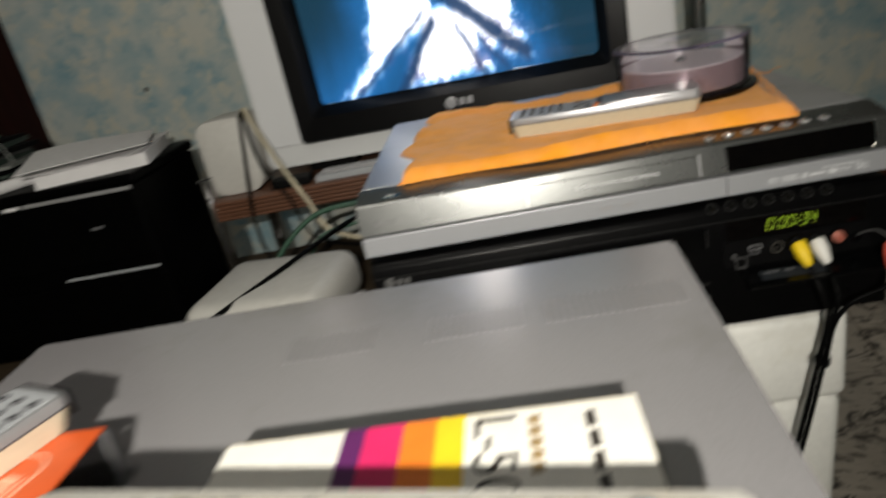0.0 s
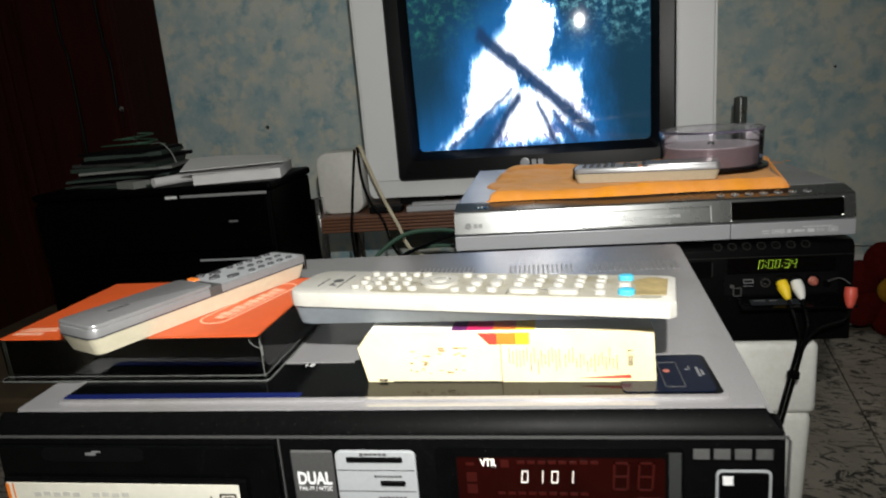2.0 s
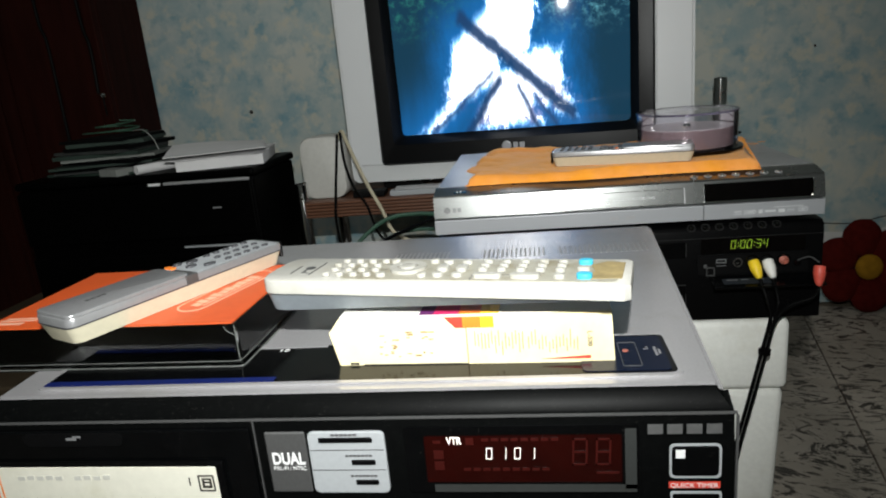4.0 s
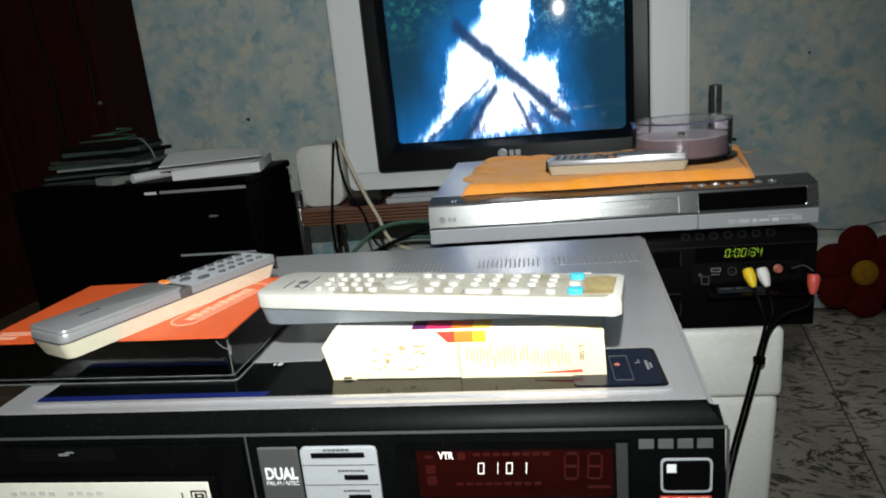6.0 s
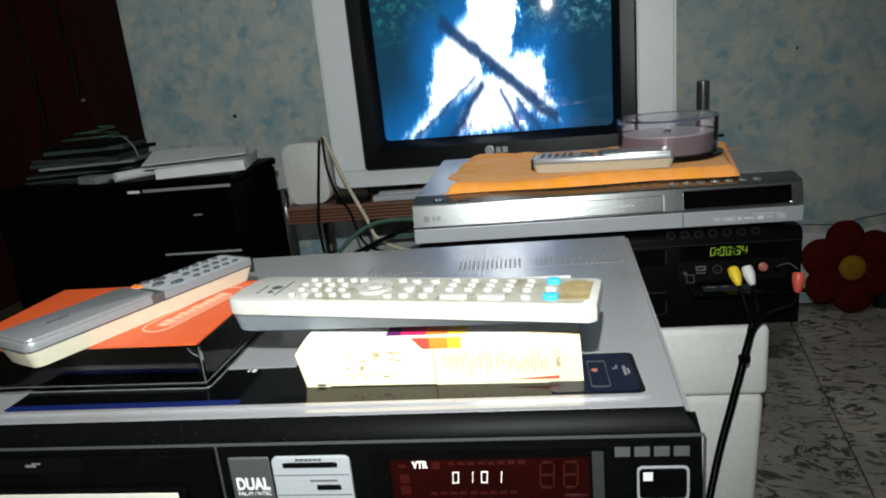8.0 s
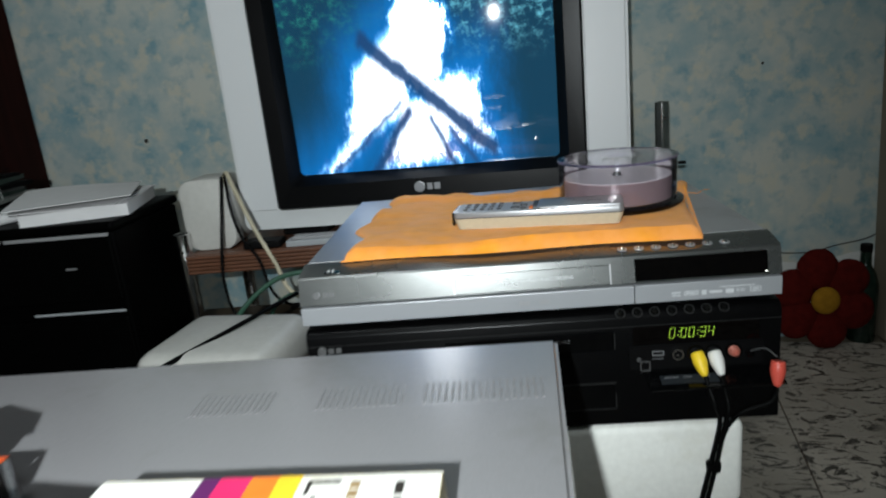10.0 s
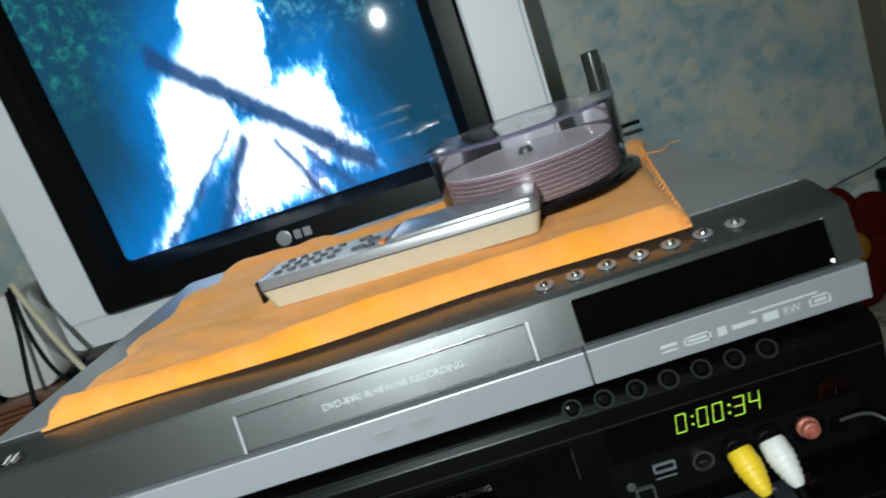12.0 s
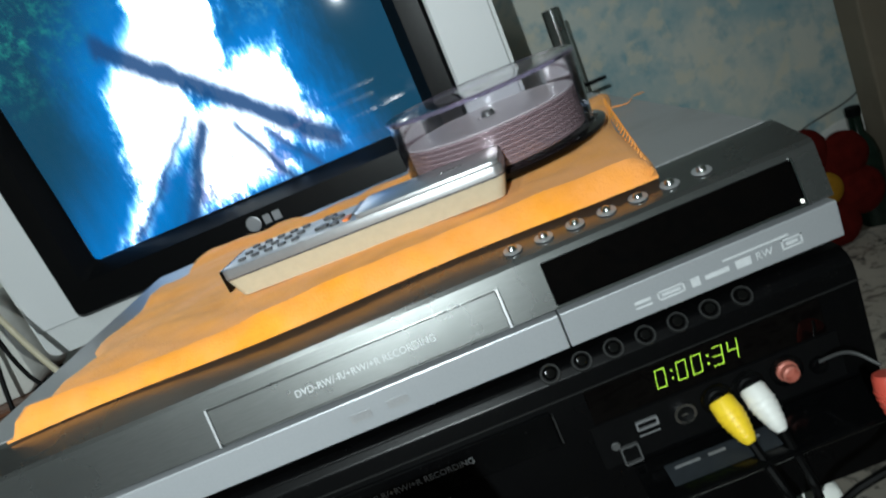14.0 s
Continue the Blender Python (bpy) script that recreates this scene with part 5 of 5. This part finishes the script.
def cased_tape():
    c = thing("cased_tape", (-0.573, -0.356, 0.4880), "orange-covered tape in a clear plastic case", "tape", -1.0)
    part("tape_body", box(-0.083, 0.081, -0.0545, 0.0555, 0.0012, 0.0262, 0.0015), BLACK_GLOSS, c, "black tape body")
    part("cover_sheet", box(-0.0855, 0.083, -0.0565, 0.058, 0.0264, 0.0275), ORANGE_CARD, c, "bright orange cover sheet")
    rim = rounded(0.176, 0.121, 0.003, 3)
    part("case_rim", ring(rim, [(x * 0.975, y * 0.965) for x, y in rim], 0.0016, Matrix.Translation((0, 0, 0))), CLEAR_CASE, c, "clear plastic rim", True)
    part("case_lid", ring([(x * 0.972, y * 0.962) for x, y in rim], [(x * 0.962, y * 0.950) for x, y in rim], 0.0255, Matrix.Translation((0, 0, 0.0017))), CLEAR_CASE, c, "clear plastic lid")
    loop = [(x, y, 0.0012) for x, y in rounded(0.176, 0.121, 0.003, 2)]
    # pale cords paint the highlights along the clear edges
    part("rim_edge", cord(loop + loop[:1], 0.0005, 6, 1), SCUFF_GLINT_EDGE, c, "pale rim edge with painted glint", True)
    part("lid_edge", cord([(x * 0.972, y * 0.962, 0.0035) for x, y, _ in loop + loop[:1]], 0.0003, 6, 1), SCUFF_GLINT_EDGE, c, "pale lid edge with painted glint", True)
    part("crack", cord([(0.0852, -0.0584, 0.026), (0.0853, -0.0584, 0.010), (0.0854, -0.0584, 0.003)], 0.00035, 5), SCUFF_GLINT_EDGE, c, "pale stress crack")
    part("crack", cord([(0.0850, -0.0584, 0.020), (0.0805, -0.0584, 0.0225), (0.0785, -0.0584, 0.0255)], 0.00025, 5), SCUFF_GLINT_EDGE, c)
    z = 0.0276
    m = pose(0.052, 0.004, z, 0, 0, 74)
    part("logo_outline", ring(rounded(0.084, 0.021, 0.0104, 6), rounded(0.0815, 0.0185, 0.0092, 6), 0.0002, m), PEACH_INK, c, "pale oval outline")
    part("logo_print", bars([(-0.032 + 0.0062 * k, -0.004, 0.0048, 0.008 * (0.8 + 0.2 * (k % 2))) for k in range(10)] + [(-0.030, -0.0068, 0.058, 0.0012)], m), PEACH_INK, c)
    part("logo_print", bars([(-0.082, -0.050, 0.020, 0.0035), (-0.082, -0.044, 0.026, 0.002), (-0.080, -0.0405, 0.022, 0.002)], Matrix.Translation((0, 0, z)), 0.0002), PEACH_INK, c)


def white_remote():
    """Lies across the cased tape and the carton."""
    r = thing("white_remote_control", (-0.367, -0.4062, 0.5188), "long worn white remote control with many small buttons", "remote control", -10.3)
    w, half = 0.0222, 0.1045

    def outline(k=1.0):
        o = []
        for i in range(9):
            a = radians(90 + 180 * i / 8)
            o.append((-half + 0.012 + 0.012 * math.copysign(abs(math.cos(a)) ** 0.75, math.cos(a)), (w * k) * math.copysign(abs(math.sin(a)) ** 0.6, math.sin(a))))
        return o + [(half - 0.003, -w * k), (half, -w * k + 0.003), (half, w * k - 0.003), (half - 0.003, w * k)]

    lower = slab(outline(0.93), 0.0120)
    for v in lower.verts:
        if v.co.z < 0.001:
            v.co.y *= 0.70 - 1.3 * v.co.x
            v.co.z = 0.0100 * max(0.0, (v.co.x + 0.03) / (half + 0.03)) ** 1.3
            v.co.x = v.co.x * 0.985
    part("lower_shell", lower, REMOTE_BELLY, r, "grey-blue lower shell", True)
    part("upper_shell", slab(outline(), 0.0080, Matrix.Translation((0, 0, 0.0121)), 0.0014), REMOTE_WHITE, r, "", True)
    top = 0.0201
    part("face_plate", slab([(x, y) for x, y in rounded(0.152, 0.036, 0.004, 4)], 0.0004, Matrix.Translation((0.022, 0, top - 0.0001))), REMOTE_FACE, r, "grimy cream face plate")
    part("worn_patch", slab([(0.081, -0.014), (0.1, -0.012), (0.1005, 0.014), (0.091, 0.0155), (0.083, 0.009), (0.086, -0.001)], 0.0003, Matrix.Translation((0, 0, top + 0.0002))), WORN_SPOT, r, "brown worn patch")
    z = top + 0.0002

    def key(x, y, sx, sy, m=BUTTON_WHITE, h=0.0022):
        part("button", slab(rounded(sx, sy, min(sx, sy) * 0.45, 3), h, Matrix.Translation((x, y, z)), 0.0005), m, r, "", True)

    for i in range(4):
        for j in range(4):
            key(-0.064 + 0.0085 * i + (0.002 if j % 2 else 0), -0.0125 + 0.0083 * j, 0.0046, 0.0038)
    ring_m = Matrix.Translation((-0.018, 0, z))
    circ = [(0.0105 * math.cos(i * math.pi / 12), 0.0105 * math.sin(i * math.pi / 12)) for i in range(24)]
    part("cursor_ring", ring(circ, [(x * 0.58, y * 0.58) for x, y in circ], 0.002, ring_m), BUTTON_WHITE, r, "round cursor ring", True)
    key(-0.018, 0, 0.0095, 0.0095, h=0.0024)
    for dx, dy in ((-0.012, -0.012), (0.012, -0.012), (-0.012, 0.012), (0.012, 0.012)):
        key(-0.018 + dx, dy * 1.05, 0.0055, 0.0045)
    for i, x in enumerate((0.003, 0.014)):
        key(x, 0.011, 0.0058, 0.0046)
        key(x, 0.000, 0.0062, 0.010)
        key(x, -0.0115, 0.0058, 0.0052)
    for i in range(5):
        for j in range(3):
            key(0.026 + 0.0105 * i, 0.0125 - 0.0072 * j, 0.0050, 0.0042)
    for x in (0.031, 0.051):
        key(x, -0.0125, 0.0155, 0.0058)
    key(0.069, -0.0125, 0.0056, 0.0046)
    key(0.080, 0.0118, 0.0075, 0.0062, BUTTON_BLUE, 0.0026)
    key(0.080, 0.0005, 0.0065, 0.0056)
    key(0.0815, -0.0115, 0.0080, 0.0066, BUTTON_BLUE, 0.0026)
    prints = [(-0.060 + 0.0085 * i, -0.0090 + 0.0083 * j, 0.004, 0.0007) for i in range(4) for j in range(3)] + [(0.024 + 0.0105 * i, 0.0092 - 0.0072 * j, 0.0045, 0.0007) for i in range(5) for j in range(3)] + [(0.023, -0.0085, 0.036, 0.0005), (0.0222, -0.017, 0.0005, 0.009)]
    tagged(part("key_print", bars(prints, Matrix.Translation((0, 0, z + 0.0001)), 0.0002), GREY_PLATE, r), "tiny grey key print", kind="stuff")
    part("maker_mark", join(disc(0.0032, 0.0003, Matrix.Translation((-0.081, 0.001, top)), 18), bars([(-0.0825, -0.0085, 0.004, 0.0014), (-0.0825, -0.0065, 0.0014, 0.003), (-0.0762, -0.012, 0.0007, 0.024), (-0.089, -0.010, 0.0007, 0.014)], Matrix.Translation((0, 0, top)), 0.0003)), GREY_PLATE, r, "small grey maker's mark")


def flip_remote(name, at, yaw, label, length, material, body, tips, w=0.0215):
    """A slim remote whose near half is a plain sliding cover; the origin is under its middle, long side along x."""
    r = thing(name, at, label, "remote control", yaw, "grey remote controls")
    h = length / 2
    low = slab(rounded(2 * h, 2 * w, 0.006, 4), 0.0125)
    for v in low.verts:
        if v.co.z < 0.001:
            v.co.y *= 0.84
            v.co.x *= 0.955
    part("lower_shell", low, body, r, "cream lower shell", True)
    part("upper_shell", slab(rounded(2 * h, 2 * w, 0.0055, 4), 0.006, Matrix.Translation((0, 0, 0.0126)), 0.0012), material, r, "", True)
    part("seam", slab(rounded(2 * h + 0.0004, 2 * w + 0.0004, 0.006, 4), 0.0009, Matrix.Translation((0, 0, 0.0120))), BUTTON_DARK, r, "dark seam")
    part("key_plate", slab(rounded(h - 0.006, 2 * w - 0.005, 0.003, 3), 0.0003, Matrix.Translation((h * 0.5, 0, 0.0185))), PALE_GREY, r, "pale key plate")
    part("end_cap", box(h - 0.0012, h + 0.0012, -w + 0.002, w - 0.002, 0.005, 0.0186, 0.0006, 1), BLACK_GLOSS, r, "black end window")
    part("sliding_cover", slab(rounded(h * 0.98, 2 * w - 0.001, 0.004, 4), 0.0024, Matrix.Translation((-h * 0.5, 0, 0.0186)), 0.0008), material, r, "plain silver sliding cover", True)
    part("cover_notch", box(-0.005, 0.005, -w - 0.0004, w - 0.014, 0.0120, 0.0196, 0.0006, 1), GREY_PLATE, r)
    part("orange_key", slab(rounded(0.004, 0.009, 0.001, 2), 0.0014, Matrix.Translation((0.0055, 0.012, 0.0186))), ORANGE_INK, r, "small orange key")
    z = 0.0186
    for i in range(5):
        for j in range(3):
            part("button", slab(rounded(0.0050, 0.0042, 0.0018, 3), 0.0016, Matrix.Translation((h - 0.012 - 0.0088 * i, -0.012 + 0.012 * j, z)), 0.0004), tips, r, "", True)
    for x, y, s in ((0.022, 0.010, 0.009), (0.022, -0.010, 0.009), (0.014, 0.0, 0.008), (0.013, 0.014, 0.006)):
        part("button", slab(rounded(s, 0.0052, 0.0024, 3), 0.0018, Matrix.Translation((x, y, z)), 0.0004), tips, r, "", True)
    part("maker_mark", bars([(-h + 0.022 + 0.0035 * k, -0.0015, 0.0026, 0.003) for k in range(4)], Matrix.Translation((0, 0, 0.0210)), 0.0002), GREY_PLATE, r)
    return r


def orange_cloth():
    """A flannel duster, folded once, with a rolled front edge and a wavy back."""
    o = thing("duster_cloth", (0, 0, 0.5065), "bright orange flannel duster folded on the silver recorder", "cloth")
    bm = bmesh.new()
    nx, ny = 90, 60
    top, low = [], []
    for j in range(ny + 1):
        t = j / ny
        for i in range(nx + 1):
            s = i / nx
            left = -0.399 + 0.014 * t + 0.008 * math.sin(9 * t) + 0.005 * math.sin(23 * t + 1)
            right = -0.064 + 0.058 * t + 0.004 * math.sin(7 * t + 1)
            front = 0.021 + 0.009 * (1 - s) + 0.0025 * math.sin(11 * s)
            back = 0.300 - 0.030 * s + 0.006 * math.sin(14 * s) + 0.005 * math.sin(31 * s) + 0.003 * math.sin(57 * s)
            x, y = left + (right - left) * s, front + (back - front) * t
            wav = noise.noise(Vector((x * 14, y * 14, 0.3))) * (0.0022 + 0.0045 * max(0.0, 0.55 - s) + 0.0012 * t) + noise.noise(Vector((x * 45 + y * 30, y * 60, 1.7))) * (0.0010 + 0.0016 * max(0.0, 0.6 - s))
            edge = min(s * 0.35, (1 - s) * 0.35, t * 0.30) / 0.008
            roll = 0.0058 * math.exp(-(((t * 0.29) - 0.009) / 0.009) ** 2)
            fold = 0.0030 * math.exp(-(((t * 0.29) - 0.262 - 0.006 * math.sin(12 * s)) / 0.010) ** 2)
            z = 0.0052 + roll + fold + max(-0.002, wav) * min(1, edge)
            z *= min(1, 0.18 + 0.82 * math.sqrt(min(1, max(0, edge))))
            if -0.31 < x < -0.02 and 0.05 < y < 0.25:
                z = min(z, 0.0056)
            top.append(bm.verts.new((x, y, z)))
            low.append(bm.verts.new((x, y, 0.0001)))
    n = nx + 1
    for j in range(ny):
        for i in range(nx):
            a = j * n + i
            bm.faces.new((top[a], top[a + 1], top[a + n + 1], top[a + n]))
            bm.faces.new((low[a], low[a + n], low[a + n + 1], low[a + 1]))
    rim = [i for i in range(nx)] + [nx + j * n for j in range(ny)] + [ny * n + nx - i for i in range(nx)] + [(ny - j) * n for j in range(ny)]
    for a, b in zip(rim, rim[1:] + rim[:1]):
        bm.faces.new((low[a], low[b], top[b], top[a]))
    bmesh.ops.recalc_face_normals(bm, faces=bm.faces[:])
    part("flannel", bm, CLOTH, o, "", True)
    stitch = [cord([(-0.066 + 0.0011 * k + 0.0020 * (k % 2), 0.014 + 0.0052 * k, 0.0030), (-0.0625 + 0.0011 * k, 0.0160 + 0.0052 * k, 0.0052)], 0.0005, 5, 2) for k in range(46)]
    part("overlock_stitch", join(*stitch), CLOTH, o, "orange overlock stitching")
    part("loose_thread", cord([(-0.024, 0.20, 0.004), (-0.012, 0.196, 0.003), (-0.004, 0.206, 0.004), (0.006, 0.212, 0.003)], 0.0004, 5), CLOTH, o)


def disc_spindle():
    s = thing("disc_spindle", (-0.107, 0.1725, 0.5122), "clear disc tub half full of recordable discs", "disc tub")
    part("base", lathe([(0, 0), (0.068, 0), (0.070, 0.002), (0.070, 0.0045), (0.0655, 0.006), (0.0635, 0.0045), (0, 0.0045)], 72), BLACK_GLOSS, s, "black plastic base", True)
    part("peg", lathe([(0.0046, 0.0045), (0.0046, 0.0325), (0.0036, 0.0345), (0, 0.035)], 24), GREY_PLATE, s, "dark grey centre peg", True)
    n = 17
    for k in range(n):
        z = 0.0062 + k * 0.00148
        # every other disc is darker, painting the shade between the edges
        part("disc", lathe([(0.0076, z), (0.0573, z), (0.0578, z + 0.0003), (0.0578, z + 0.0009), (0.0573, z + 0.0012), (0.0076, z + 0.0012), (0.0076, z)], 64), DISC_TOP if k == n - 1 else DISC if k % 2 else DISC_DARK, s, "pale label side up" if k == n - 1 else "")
    wall = [(0.0630, 0.0062), (0.06302, 0.0067), (0.0640, 0.0500), (0.0639, 0.0508), (0.0632, 0.0518), (0.0625, 0.0520), (0.0108, 0.0520), (0.0101, 0.0518), (0.0086, 0.0502), (0.0080, 0.0500), (0, 0.0500)]
    inner = [(0, 0.0490), (0.0087, 0.0490), (0.0094, 0.0492), (0.0108, 0.0506), (0.0115, 0.0508), (0.0614, 0.0508), (0.0621, 0.0506), (0.0627, 0.0499), (0.0628, 0.0492), (0.0618, 0.0067), (0.0618, 0.0062), (0.0630, 0.0062)]
    cov = lathe(wall + inner, 96)
    part("cover", cov, CLEAR, s, "clear plastic cover", True).visible_shadow = False
    part("cover_bead", lathe([(0.0640, 0.0495), (0.0650, 0.0502), (0.0650, 0.0515), (0.0635, 0.0522), (0.0620, 0.0521)], 72), CLEAR_RIM, s, "clear rolled rim", True).visible_shadow = False


black_recorder()
silver_recorder()
deck_support()
cassette_deck()
leads()
tape_box()
cased_tape()
white_remote()
flip_remote("grey_remote_control", (-0.552, -0.362, 0.5158), 66, "slim silver and cream remote control on the orange case", 0.168, REMOTE_SILVER, REMOTE_CREAM, BUTTON_DARK, 0.0190).scale = (0.99, 0.94, 0.86)
orange_cloth()
flip_remote("grey_remote_control", (-0.2005, 0.1075, 0.5118), 171.0, "slim silver and cream remote control on the orange duster", 0.172, REMOTE_SILVER, REMOTE_CREAM, BUTTON_DARK)
disc_spindle()


# ---------- floor tiles ----------
def floor():
    f = tagged(part("floor", box(-2.42, 1.82, -2.32, 1.02, -0.10, -0.008), BEIGE_PAINT), "grout bed under flecked marble tiles", "floor", kind="structure")
    s, gap = 0.40, 0.003
    bm = box(-s / 2 + gap / 2, s / 2 - gap / 2, -s / 2 + gap / 2, s / 2 - gap / 2, -0.008, 0.0, 0.0008, 1)
    me = bpy.data.meshes.new("tile")
    bm.to_mesh(me)
    bm.free()
    me.materials.append(MARBLE)
    turn = Matrix.Rotation(radians(-11), 4, "Z")
    for i in range(-7, 7):
        for j in range(-8, 5):
            c = turn @ Vector((0.145 + s * (i + 0.5), 0.13 + s * (j + 0.5), 0))
            if -2.25 < c.x < 1.65 and -2.15 < c.y < 0.86:
                ob = new("tile", me)
                ob.parent = f
                ob.matrix_local = Matrix.Translation(c) @ turn


floor()
